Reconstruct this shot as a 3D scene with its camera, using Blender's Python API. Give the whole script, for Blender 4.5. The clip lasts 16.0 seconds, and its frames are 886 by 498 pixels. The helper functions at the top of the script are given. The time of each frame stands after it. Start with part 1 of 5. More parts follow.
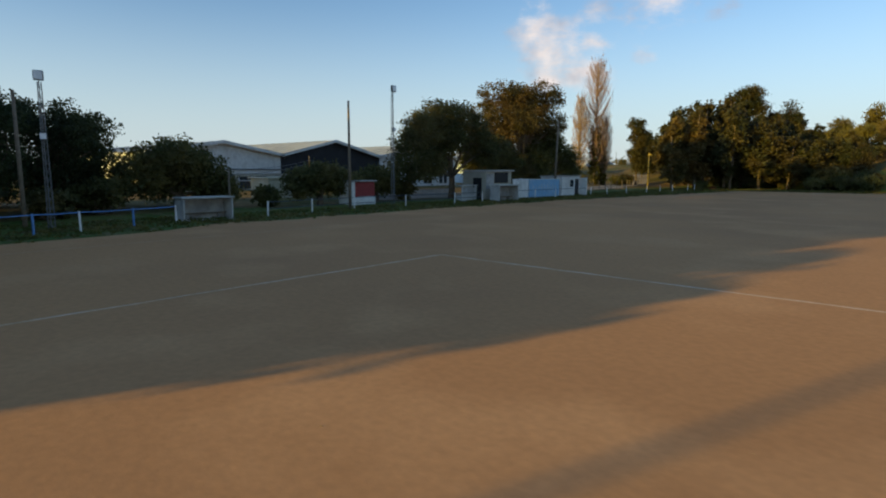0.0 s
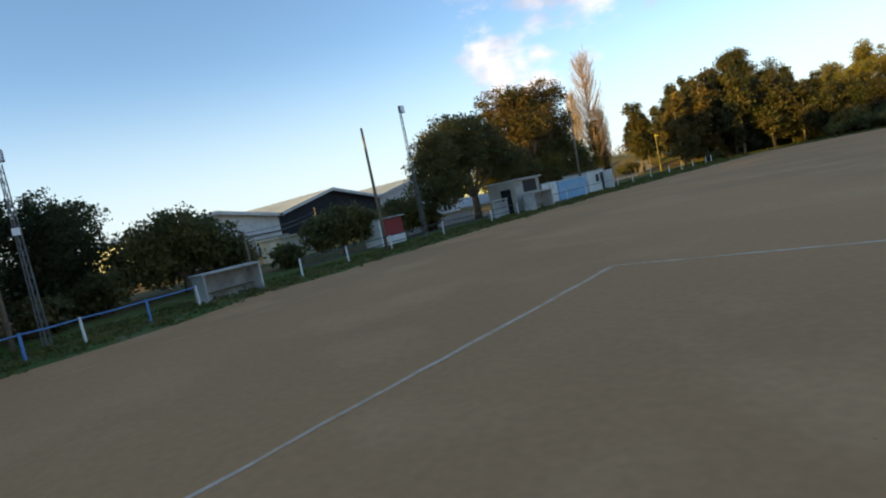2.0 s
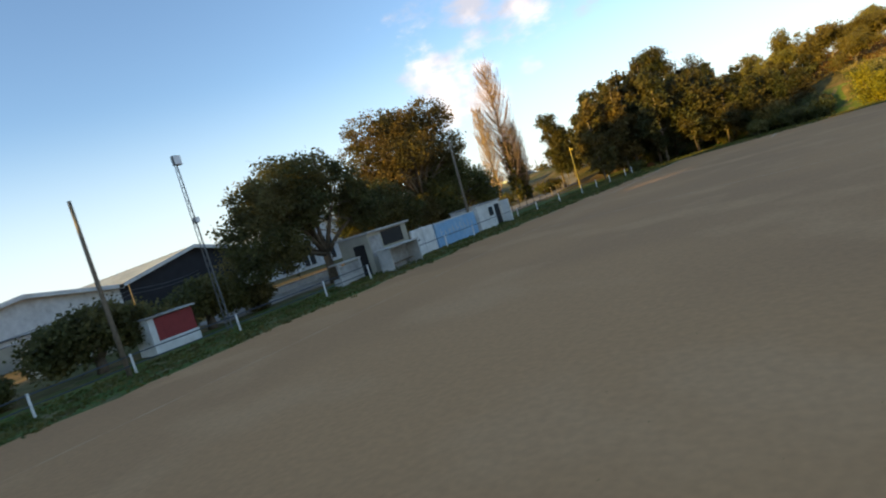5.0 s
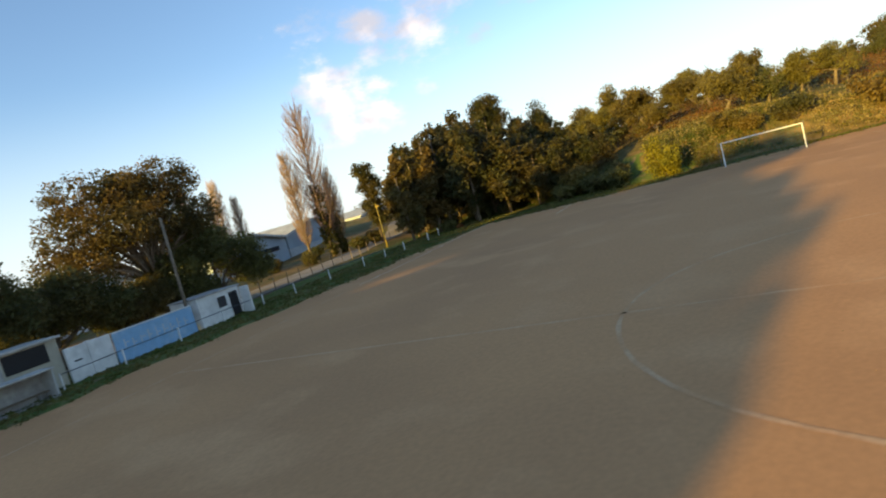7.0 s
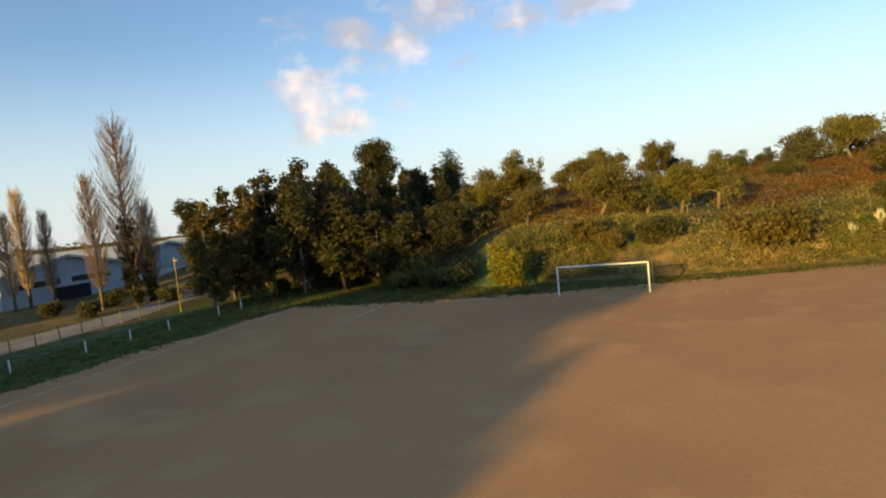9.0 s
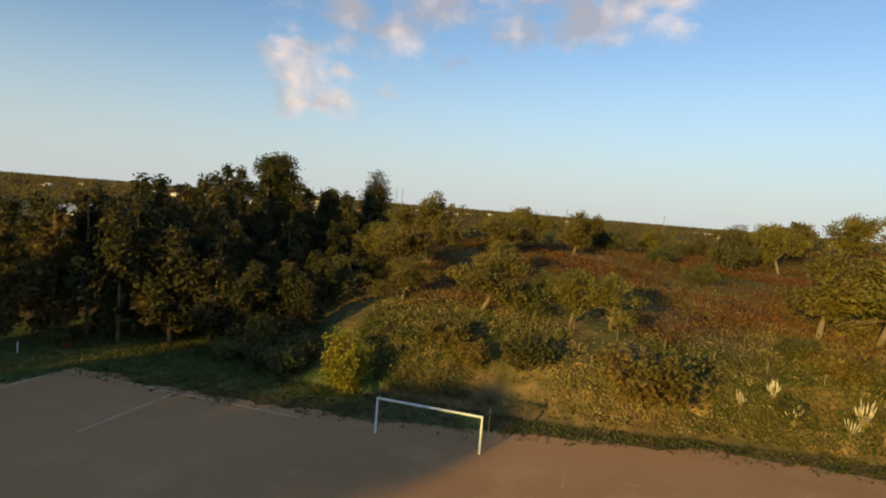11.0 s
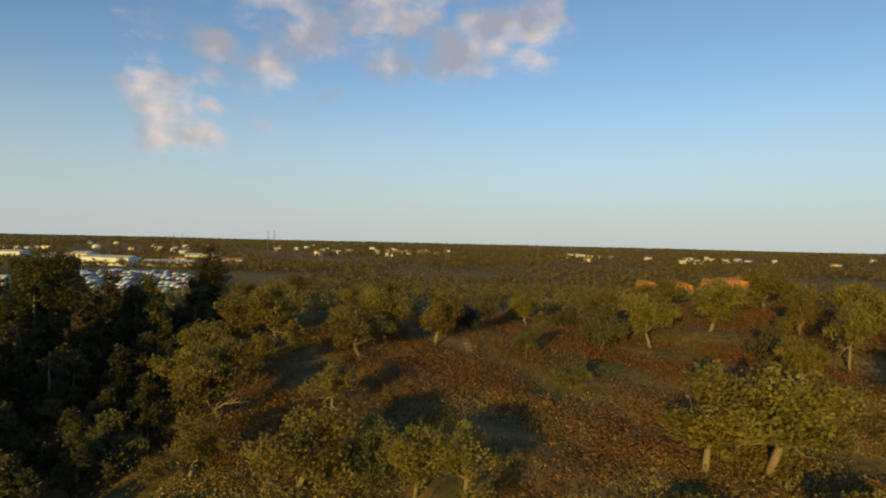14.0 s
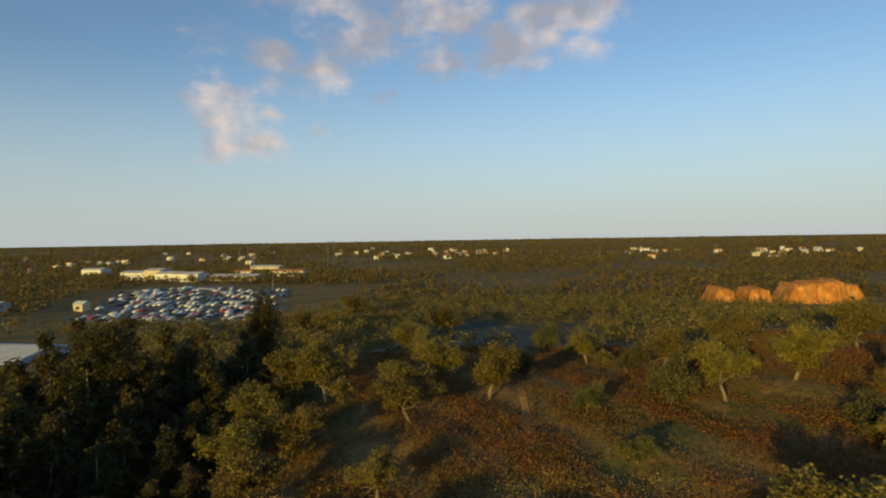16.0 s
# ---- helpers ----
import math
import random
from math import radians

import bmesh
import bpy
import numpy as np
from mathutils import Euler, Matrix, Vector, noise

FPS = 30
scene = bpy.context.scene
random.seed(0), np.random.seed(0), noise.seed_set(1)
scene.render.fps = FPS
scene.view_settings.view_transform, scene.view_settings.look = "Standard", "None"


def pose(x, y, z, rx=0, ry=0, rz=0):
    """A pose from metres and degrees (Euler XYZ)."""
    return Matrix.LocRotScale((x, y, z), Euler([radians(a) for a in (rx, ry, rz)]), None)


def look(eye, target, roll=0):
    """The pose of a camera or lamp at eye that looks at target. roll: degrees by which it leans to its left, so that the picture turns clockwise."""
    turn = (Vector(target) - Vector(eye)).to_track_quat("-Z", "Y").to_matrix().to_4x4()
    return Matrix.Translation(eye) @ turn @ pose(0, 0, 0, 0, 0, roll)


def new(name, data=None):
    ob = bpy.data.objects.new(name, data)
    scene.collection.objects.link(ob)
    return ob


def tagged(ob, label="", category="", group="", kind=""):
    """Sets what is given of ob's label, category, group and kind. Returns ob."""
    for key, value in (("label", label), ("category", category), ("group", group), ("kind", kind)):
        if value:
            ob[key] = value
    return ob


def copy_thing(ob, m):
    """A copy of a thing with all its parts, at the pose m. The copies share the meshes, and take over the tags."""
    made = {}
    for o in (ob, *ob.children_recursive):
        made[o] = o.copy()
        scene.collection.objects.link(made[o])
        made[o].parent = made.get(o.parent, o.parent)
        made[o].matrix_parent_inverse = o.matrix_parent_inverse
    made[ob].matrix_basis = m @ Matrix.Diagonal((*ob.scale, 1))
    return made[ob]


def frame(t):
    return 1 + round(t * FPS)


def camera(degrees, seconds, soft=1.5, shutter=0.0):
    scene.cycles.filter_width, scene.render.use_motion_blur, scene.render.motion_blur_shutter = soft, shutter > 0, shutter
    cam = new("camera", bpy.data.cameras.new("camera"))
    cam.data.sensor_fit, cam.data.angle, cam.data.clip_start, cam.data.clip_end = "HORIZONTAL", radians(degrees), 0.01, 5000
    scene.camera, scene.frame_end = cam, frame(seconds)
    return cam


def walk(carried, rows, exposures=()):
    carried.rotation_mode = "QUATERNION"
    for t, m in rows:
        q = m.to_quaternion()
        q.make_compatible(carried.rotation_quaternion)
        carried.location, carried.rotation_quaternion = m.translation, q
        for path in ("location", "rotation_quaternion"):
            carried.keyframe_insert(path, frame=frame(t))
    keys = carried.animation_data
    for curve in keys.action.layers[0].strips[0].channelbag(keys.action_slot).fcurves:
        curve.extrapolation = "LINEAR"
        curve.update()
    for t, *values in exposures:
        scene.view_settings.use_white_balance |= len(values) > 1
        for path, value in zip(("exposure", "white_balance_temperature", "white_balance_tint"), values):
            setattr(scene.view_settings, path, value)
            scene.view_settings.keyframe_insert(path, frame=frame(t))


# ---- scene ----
cam = camera(75.5, 16.0, soft=2.0, shutter=0.18)
# seconds, x, y, z in metres, turns about x, y, z in degrees
ROWS = [
    (0, -6.64, -97.69, 2.93, 82.29, -0.14, 41.35),
    (0.5, -9.37, -97.90, 2.73, 82.03, 0.98, 38.95),
    (1, -10.94, -97.55, 2.61, 82.10, 1.29, 38.80),
    (1.5, -12.43, -96.83, 2.38, 82.99, 5.96, 39.08),
    (2, -13.99, -95.87, 2.38, 85.34, 11.80, 39.22),
    (2.5, -15.19, -94.62, 2.60, 86.39, 15.51, 38.09),
    (3, -15.59, -92.97, 2.90, 85.64, 16.86, 37.46),
    (3.2, -15.69, -92.14, 3.12, 85.22, 17.02, 37.61),
    (5.3, -13.20, -79.00, 3.17, 85.84, 17.11, 33.91),
    (5.5, -12.16, -77.74, 3.23, 85.56, 17.30, 33.12),
    (6, -9.59, -74.38, 3.74, 85.67, 17.62, 29.41),
    (6.5, -7.73, -70.99, 4.44, 85.14, 17.25, 26.29),
    (7, -6.11, -66.89, 5.10, 84.52, 15.32, 23.77),
    (7.5, -3.09, -61.70, 6.10, 84.00, 13.33, 23.46),
    (8, -0.78, -56.57, 6.62, 85.15, 10.86, 21.13),
    (8.5, 1.63, -52.20, 7.15, 86.80, 8.98, 19.70),
    (9, 4.17, -48.77, 8.65, 85.80, 6.07, 19.75),
    (9.5, 6.59, -46.18, 10.76, 85.75, -1.96, 19.45),
    (9.7, 7.43, -45.03, 11.62, 85.20, -4.15, 18.85),
    (11.8, 10.86, -29.53, 17.97, 87.06, -2.79, 11.40),
    (12, 10.94, -28.15, 18.48, 87.80, -2.05, 5.86),
    (12.5, 11.03, -25.34, 19.66, 90.16, -2.05, -3.67),
    (13, 11.41, -23.35, 21.11, 89.49, -0.76, -2.06),
    (13.5, 12.18, -22.06, 22.66, 89.37, -0.49, 2.03),
    (14, 12.79, -20.78, 24.53, 89.16, -1.34, 4.84),
    (14.5, 13.12, -19.36, 26.61, 89.54, -1.78, 6.28),
    (15, 13.30, -18.16, 28.78, 89.39, -0.84, 7.38),
    (15.5, 13.46, -17.15, 30.69, 89.28, -0.40, 8.78),
    (16, 13.71, -16.21, 32.17, 88.76, 0.94, 10.71),
]
# seconds, stops, kelvin, tint
EXPOSURES = [(0, 0.56, 6650, 12), (1, 0.86, 6800, 13), (2, 1.12, 6950, 14), (3, 1.22, 7050, 15), (6.5, 1.22, 7150, 15), (8, 1.03, 7150, 15), (9, 0.84, 7150, 15), (9.7, 0.68, 7100, 15), (12, 0.34, 7000, 14), (16, 0.2, 7000, 13)]
walk(cam, [(t, pose(*p)) for t, *p in ROWS], EXPOSURES)

# ---- world and sun: a low winter sun over the near end of the pitch ----
SUN_EL = radians(9.5)
SUN_DIR = Vector((-0.325, -0.945, 0.0)).normalized() * math.cos(SUN_EL) + Vector((0, 0, math.sin(SUN_EL)))
world = bpy.data.worlds.new("evening_sky")
scene.world = world
world.use_nodes = True


def build_sky():
    nt = world.node_tree
    N, L = nt.nodes, nt.links
    N.clear()
    out = N.new("ShaderNodeOutputWorld")
    bg = N.new("ShaderNodeBackground")
    sky = N.new("ShaderNodeTexSky")
    sky.sky_type = "NISHITA"
    sky.sun_disc = False
    sky.sun_elevation = SUN_EL
    sky.sun_rotation = math.atan2(SUN_DIR.x, SUN_DIR.y)
    sky.air_density, sky.dust_density, sky.ozone_density = 1.0, 0.1, 3.0
    bg.inputs["Strength"].default_value = SKY
    geo = N.new("ShaderNodeTexCoord")
    # cumulus: puffs round a few directions, broken up by noise
    warp = N.new("ShaderNodeTexNoise")
    warp.inputs["Scale"].default_value = 16
    warp.inputs["Detail"].default_value = 5
    warp.inputs["Roughness"].default_value = 0.62
    flat = N.new("ShaderNodeVectorMath")
    flat.operation = "MULTIPLY"
    flat.inputs[1].default_value = (1, 1, 1.9)
    L.new(geo.outputs["Generated"], flat.inputs[0])
    L.new(flat.outputs["Vector"], warp.inputs["Vector"])
    wide = N.new("ShaderNodeVectorMath")
    wide.operation = "MULTIPLY"
    wide.inputs[1].default_value = (1, 1, 1.6)
    L.new(geo.outputs["Generated"], wide.inputs[0])
    field = None
    for (az, el, rad, weight) in CLOUDS:
        a, e = radians(az), radians(el)
        d = (-math.sin(a) * math.cos(e), math.cos(a) * math.cos(e), math.sin(e))
        dist = N.new("ShaderNodeVectorMath")
        dist.operation = "DISTANCE"
        L.new(wide.outputs["Vector"], dist.inputs[0])
        dist.inputs[1].default_value = (d[0], d[1], d[2] * 1.6)
        r = radians(rad * 2.4)
        ramp = N.new("ShaderNodeMapRange")
        ramp.interpolation_type = "SMOOTHSTEP"
        ramp.inputs["From Min"].default_value = r
        ramp.inputs["From Max"].default_value = 0.0
        ramp.inputs["To Max"].default_value = weight
        L.new(dist.outputs["Value"], ramp.inputs["Value"])
        if field is None:
            field = ramp.outputs["Result"]
        else:
            mx = N.new("ShaderNodeMath")
            mx.operation = "MAXIMUM"
            L.new(field, mx.inputs[0])
            L.new(ramp.outputs["Result"], mx.inputs[1])
            field = mx.outputs[0]
    add = N.new("ShaderNodeMath")
    add.operation = "MULTIPLY_ADD"
    L.new(warp.outputs["Fac"], add.inputs[0])
    add.inputs[1].default_value = 1.15
    L.new(field, add.inputs[2])
    dens = N.new("ShaderNodeMapRange")
    dens.interpolation_type = "SMOOTHSTEP"
    dens.inputs["From Min"].default_value = 0.76
    dens.inputs["From Max"].default_value = 1.30
    dens.inputs["To Max"].default_value = 0.88
    L.new(add.outputs[0], dens.inputs["Value"])
    mask = N.new("ShaderNodeMath")
    mask.operation = "MULTIPLY"
    gate = N.new("ShaderNodeMapRange")
    gate.inputs["From Min"].default_value = 0.0
    gate.inputs["From Max"].default_value = 0.25
    L.new(field, gate.inputs["Value"])
    L.new(dens.outputs["Result"], mask.inputs[0])
    L.new(gate.outputs["Result"], mask.inputs[1])
    # sunlit flanks and grey bellies of the puffs
    shade = N.new("ShaderNodeTexNoise")
    shade.inputs["Scale"].default_value = 9
    shade.inputs["Detail"].default_value = 4
    L.new(geo.outputs["Generated"], shade.inputs["Vector"])
    tone = N.new("ShaderNodeValToRGB")
    tone.color_ramp.elements[0].position, tone.color_ramp.elements[1].position = 0.44, 0.60
    tone.color_ramp.elements[0].color = (*CLOUD_DARK, 1)
    tone.color_ramp.elements[1].color = (*CLOUD_LIT, 1)
    L.new(shade.outputs["Fac"], tone.inputs["Fac"])
    mix = N.new("ShaderNodeMix")
    mix.data_type = "RGBA"
    L.new(mask.outputs[0], mix.inputs["Factor"])
    # pale haze low over the plain, painted in as a fixed colour over the sky
    sep = N.new("ShaderNodeSeparateXYZ")
    L.new(geo.outputs["Generated"], sep.inputs["Vector"])
    low = N.new("ShaderNodeMapRange")
    low.interpolation_type = "SMOOTHSTEP"
    low.inputs["From Min"].default_value, low.inputs["From Max"].default_value = 0.30, -0.02
    low.inputs["To Max"].default_value = 0.9
    L.new(sep.outputs["Z"], low.inputs["Value"])
    haze = N.new("ShaderNodeMix")
    haze.data_type = "RGBA"
    L.new(low.outputs["Result"], haze.inputs["Factor"])
    L.new(sky.outputs["Color"], haze.inputs["A"])
    haze.inputs["B"].default_value = (2.6, 3.15, 3.5, 1)
    L.new(haze.outputs["Result"], mix.inputs["A"])
    L.new(tone.outputs["Color"], mix.inputs["B"])
    L.new(mix.outputs["Result"], bg.inputs["Color"])
    L.new(bg.outputs["Background"], out.inputs["Surface"])


SKY = 0.143
CLOUD_LIT, CLOUD_DARK = (4.5, 4.0, 3.7), (2.15, 2.25, 2.6)
# azimuth to the left of +y, elevation, radius in degrees, weight
CLOUDS = [(26.3, 16.6, 2.4, 0.62), (26.7, 15.0, 1.8, 0.5), (22.2, 15.6, 3.2, 0.52), (19.1, 18.6, 3.4, 0.66), (17.9, 20.6, 3.0, 0.6), (13.8, 21.4, 3.2, 0.6), (8.5, 21.6, 3.2, 0.66), (10.6, 17.0, 3.2, 0.48), (4.0, 18.2, 3.4, 0.66), (5.1, 16.4, 2.2, 0.5), (0.7, 20.3, 3.4, 0.66), (-3.8, 20.4, 3.0, 0.62), (-3.0, 17.6, 2.2, 0.46), (-5.8, 20.0, 1.5, 0.46), (31.7, 12.8, 2.8, 0.62), (30.1, 10.8, 3.0, 0.56), (27.6, 11.3, 2.0, 0.5), (31.6, 8.8, 2.2, 0.56), (28.4, 9.0, 2.6, 0.6), (16.3, 13.8, 1.3, 0.42), (22.6, 10.4, 1.1, 0.38), (32.1, 15.0, 1.3, 0.42), (10.7, 24.2, 5.0, 0.66), (22.3, 23.5, 5.0, 0.6), (32.9, 18.0, 2.2, 0.42)]
build_sky()

sun_data = bpy.data.lights.new("sun", "SUN")
sun_data.energy, sun_data.angle, sun_data.color = 3.5, radians(0.7), (1.0, 0.75, 0.15)
sun = new("sun", sun_data)
sun.matrix_world = look(SUN_DIR * 200, (0, 0, 0))

# ---- materials ----
def material(name, base, rough=0.8, metal=0.0, var=0.0, scale=1.0, bump=0.0, bump_scale=20.0, second=None, mix_scale=0.3, mix_lo=0.42, mix_hi=0.6, third=None, per_object=0.0, transmit=0.0, spec=0.3):
    """A surface with a base colour, grain, a second colour in large patches, relief and variation from thing to thing."""
    m = bpy.data.materials.new(name)
    m.use_nodes = True
    nt = m.node_tree
    N, L = nt.nodes, nt.links
    bs = N["Principled BSDF"]
    bs.inputs["Roughness"].default_value = rough
    bs.inputs["Metallic"].default_value = metal
    bs.inputs["Specular IOR Level"].default_value = spec
    pos = N.new("ShaderNodeNewGeometry").outputs["Position"]

    def noise_at(sc, det=4.0):
        n = N.new("ShaderNodeTexNoise")
        n.inputs["Scale"].default_value = sc
        n.inputs["Detail"].default_value = det
        L.new(pos, n.inputs["Vector"])
        return n.outputs["Fac"]

    def blend(fac, a, b):
        x = N.new("ShaderNodeMix")
        x.data_type = "RGBA"
        L.new(fac, x.inputs["Factor"])
        for sock, v in (("A", a), ("B", b)):
            if isinstance(v, tuple):
                x.inputs[sock].default_value = (*v, 1)
            else:
                L.new(v, x.inputs[sock])
        return x.outputs["Result"]

    def ramp(v, lo, hi, to_lo=0.0, to_hi=1.0):
        r = N.new("ShaderNodeMapRange")
        r.inputs["From Min"].default_value, r.inputs["From Max"].default_value = lo, hi
        r.inputs["To Min"].default_value, r.inputs["To Max"].default_value = to_lo, to_hi
        L.new(v, r.inputs["Value"])
        return r.outputs["Result"]

    col = base
    if second:
        col = blend(ramp(noise_at(mix_scale, 6), mix_lo, mix_hi), col, second)
    if third:
        col = blend(ramp(noise_at(mix_scale * 3.7, 6), 0.52, 0.66), col, third)
    if var or per_object:
        hsv = N.new("ShaderNodeHueSaturation")
        if isinstance(col, tuple):
            hsv.inputs["Color"].default_value = (*col, 1)
        else:
            L.new(col, hsv.inputs["Color"])
        val = ramp(noise_at(scale), 0.3, 0.7, 1 - var, 1 + var)
        if per_object:
            info = N.new("ShaderNodeObjectInfo").outputs["Random"]
            mul = N.new("ShaderNodeMath")
            mul.operation = "MULTIPLY"
            L.new(val, mul.inputs[0])
            L.new(ramp(info, 0, 1, 1 - per_object, 1 + per_object), mul.inputs[1])
            val = mul.outputs[0]
            L.new(ramp(info, 0, 1, 0.5 - 0.08 * per_object, 0.5 + 0.08 * per_object), hsv.inputs["Hue"])
        L.new(val, hsv.inputs["Value"])
        col = hsv.outputs["Color"]
    if isinstance(col, tuple):
        bs.inputs["Base Color"].default_value = (*col, 1)
    else:
        L.new(col, bs.inputs["Base Color"])
    if bump:
        b = N.new("ShaderNodeBump")
        b.inputs["Strength"].default_value = bump
        b.inputs["Distance"].default_value = 0.05
        L.new(noise_at(bump_scale, 5), b.inputs["Height"])
        L.new(b.outputs["Normal"], bs.inputs["Normal"])
    if transmit:
        tr = N.new("ShaderNodeBsdfTranslucent")
        if isinstance(col, tuple):
            tr.inputs["Color"].default_value = (*col, 1)
        else:
            L.new(col, tr.inputs["Color"])
        ms = N.new("ShaderNodeMixShader")
        ms.inputs["Fac"].default_value = transmit
        L.new(bs.outputs["BSDF"], ms.inputs[1])
        L.new(tr.outputs["BSDF"], ms.inputs[2])
        L.new(ms.outputs["Shader"], N["Material Output"].inputs["Surface"])
    return m


def leafy(name, base, second, per_object=0.15):
    return material(name, base, rough=0.6, var=0.35, scale=0.9, second=second, mix_scale=0.35, per_object=per_object, transmit=0.45, spec=0.25)


DIRT = material("packed_dirt", (0.60, 0.295, 0.130), rough=0.95, var=0.07, scale=7, bump=0.07, bump_scale=9, second=(0.52, 0.256, 0.116), mix_scale=0.06, third=(0.63, 0.32, 0.148), spec=0.1)
EARTH = material("scrub_ground", (0.19, 0.118, 0.048), rough=0.95, var=0.3, scale=1.2, bump=0.6, bump_scale=2, second=(0.115, 0.104, 0.034), mix_scale=0.05, third=(0.26, 0.16, 0.066), spec=0.1)
GRASS = material("short_grass", (0.085, 0.13, 0.028), rough=0.9, var=0.3, scale=3.0, bump=0.6, bump_scale=9, second=(0.13, 0.145, 0.04), mix_scale=0.25, third=(0.20, 0.155, 0.075), spec=0.1)
GRASS_BLADE = leafy("grass_blades", (0.112, 0.128, 0.029), (0.185, 0.15, 0.046))
DRY_BLADE = leafy("dry_grass", (0.44, 0.33, 0.13), (0.28, 0.25, 0.08))
SAND = material("sandy_bank", (0.42, 0.25, 0.10), rough=0.95, var=0.25, scale=1.5, bump=0.8, bump_scale=3, second=(0.27, 0.17, 0.07), mix_scale=0.5, spec=0.1)
ORANGE = material("orange_earth", (0.50, 0.20, 0.05), rough=0.95, var=0.25, scale=0.2, bump=0.8, bump_scale=0.5, second=(0.34, 0.15, 0.05), mix_scale=0.12, third=(0.56, 0.30, 0.10), spec=0.1)
FAINT = material("nearly_worn_off_lime", (0.63, 0.375, 0.21), rough=0.95, var=0.1, scale=6, second=(0.59, 0.305, 0.145), mix_scale=0.8, mix_lo=0.4, mix_hi=0.6, spec=0.1)
LIME = material("lime_line", (0.74, 0.53, 0.37), rough=0.95, var=0.15, scale=6, second=(0.64, 0.41, 0.25), mix_scale=1.3, mix_lo=0.45, mix_hi=0.62, spec=0.1)
ROADM = material("gravel_road", (0.34, 0.29, 0.24), rough=0.95, var=0.12, scale=2, bump=0.3, bump_scale=6, second=(0.27, 0.22, 0.17), mix_scale=0.3, spec=0.1)
BARK = material("grey_bark", (0.13, 0.095, 0.065), rough=0.9, var=0.3, scale=5, bump=0.7, bump_scale=14, spec=0.1)
PALE_BARK = material("pale_bark", (0.22, 0.165, 0.115), rough=0.9, var=0.25, scale=4, bump=0.6, bump_scale=12, spec=0.1)
TWIG = material("bare_twigs", (0.36, 0.24, 0.17), rough=0.9, var=0.2, scale=1.5, per_object=0.1, spec=0.1)
PINE = leafy("pine_needles", (0.046, 0.06, 0.024), (0.07, 0.08, 0.03))
DARKLEAF = leafy("dark_evergreen", (0.10, 0.102, 0.036), (0.17, 0.14, 0.048))
EUCA = leafy("eucalyptus_leaves", (0.062, 0.063, 0.023), (0.118, 0.09, 0.032))
RUST = leafy("rusty_eucalyptus_leaves", (0.20, 0.135, 0.04), (0.12, 0.10, 0.032))
OAK = leafy("cork_oak_leaves", (0.24, 0.182, 0.044), (0.16, 0.13, 0.036))
OLIVE = leafy("grey_green_leaves", (0.155, 0.14, 0.048), (0.105, 0.10, 0.036))
IVY = leafy("ivy_leaves", (0.11, 0.10, 0.022), (0.07, 0.07, 0.02))
YELLOWB = leafy("yellow_green_leaves", (0.36, 0.31, 0.03), (0.24, 0.23, 0.03))
BUSH = leafy("scrub_leaves", (0.165, 0.13, 0.036), (0.24, 0.155, 0.044))
BROWN = leafy("brown_bracken", (0.30, 0.125, 0.034), (0.20, 0.115, 0.034))
WOODS = leafy("distant_woods", (0.10, 0.092, 0.029), (0.23, 0.148, 0.044))
WHITE = material("white_render", (0.70, 0.69, 0.66), rough=0.85, var=0.10, scale=2, second=(0.55, 0.53, 0.50), mix_scale=0.9, mix_lo=0.5, mix_hi=0.75, bump=0.15, bump_scale=8)
CREAM = material("cream_render", (0.60, 0.53, 0.39), rough=0.85, var=0.08, scale=2, second=(0.55, 0.47, 0.32), mix_scale=0.8, bump=0.15, bump_scale=8)
BEIGE = material("beige_wall", (0.44, 0.40, 0.31), rough=0.85, var=0.08, scale=1.5, second=(0.36, 0.33, 0.27), mix_scale=0.3)
BLUEW = material("light_blue_paint", (0.22, 0.42, 0.62), rough=0.75, var=0.08, scale=2, second=(0.30, 0.47, 0.62), mix_scale=1.2, mix_lo=0.5, mix_hi=0.7)
PALEBLUE = material("pale_blue_cladding", (0.50, 0.57, 0.62), rough=0.6, var=0.07, scale=1, second=(0.42, 0.48, 0.53), mix_scale=0.25)
ROOFM = material("fibre_cement_roof", (0.52, 0.52, 0.51), rough=0.7, var=0.10, scale=1.2, second=(0.42, 0.42, 0.42), mix_scale=0.2)
BLACKW = material("dark_cladding", (0.022, 0.022, 0.026), rough=0.6, var=0.2, scale=1)
CONCRETE = material("weathered_concrete", (0.42, 0.40, 0.37), rough=0.9, var=0.15, scale=3, bump=0.3, bump_scale=12, second=(0.30, 0.28, 0.26), mix_scale=0.9)
REDW = material("dark_red_paint", (0.26, 0.035, 0.035), rough=0.6, var=0.12, scale=2)
DARK = material("dark_opening", (0.012, 0.012, 0.014), rough=0.5, var=0.1, scale=2)
SHABBY = material("shabby_whitewash", (0.50, 0.48, 0.44), rough=0.9, var=0.12, scale=2.5, second=(0.34, 0.32, 0.29), mix_scale=0.9, mix_lo=0.45, mix_hi=0.7, bump=0.2, bump_scale=10)
PAINTW = material("white_gloss_paint", (0.78, 0.77, 0.74), rough=0.4, var=0.06, scale=5, second=(0.60, 0.57, 0.52), mix_scale=3, mix_lo=0.55, mix_hi=0.75)
PAINTB = material("blue_rail_paint", (0.10, 0.24, 0.50), rough=0.45, var=0.08, scale=4)
PAINTK = material("dark_rail_paint", (0.05, 0.06, 0.075), rough=0.5, var=0.1, scale=4)
STEEL = material("galvanised_steel", (0.16, 0.16, 0.16), rough=0.55, metal=0.4, var=0.1, scale=3)
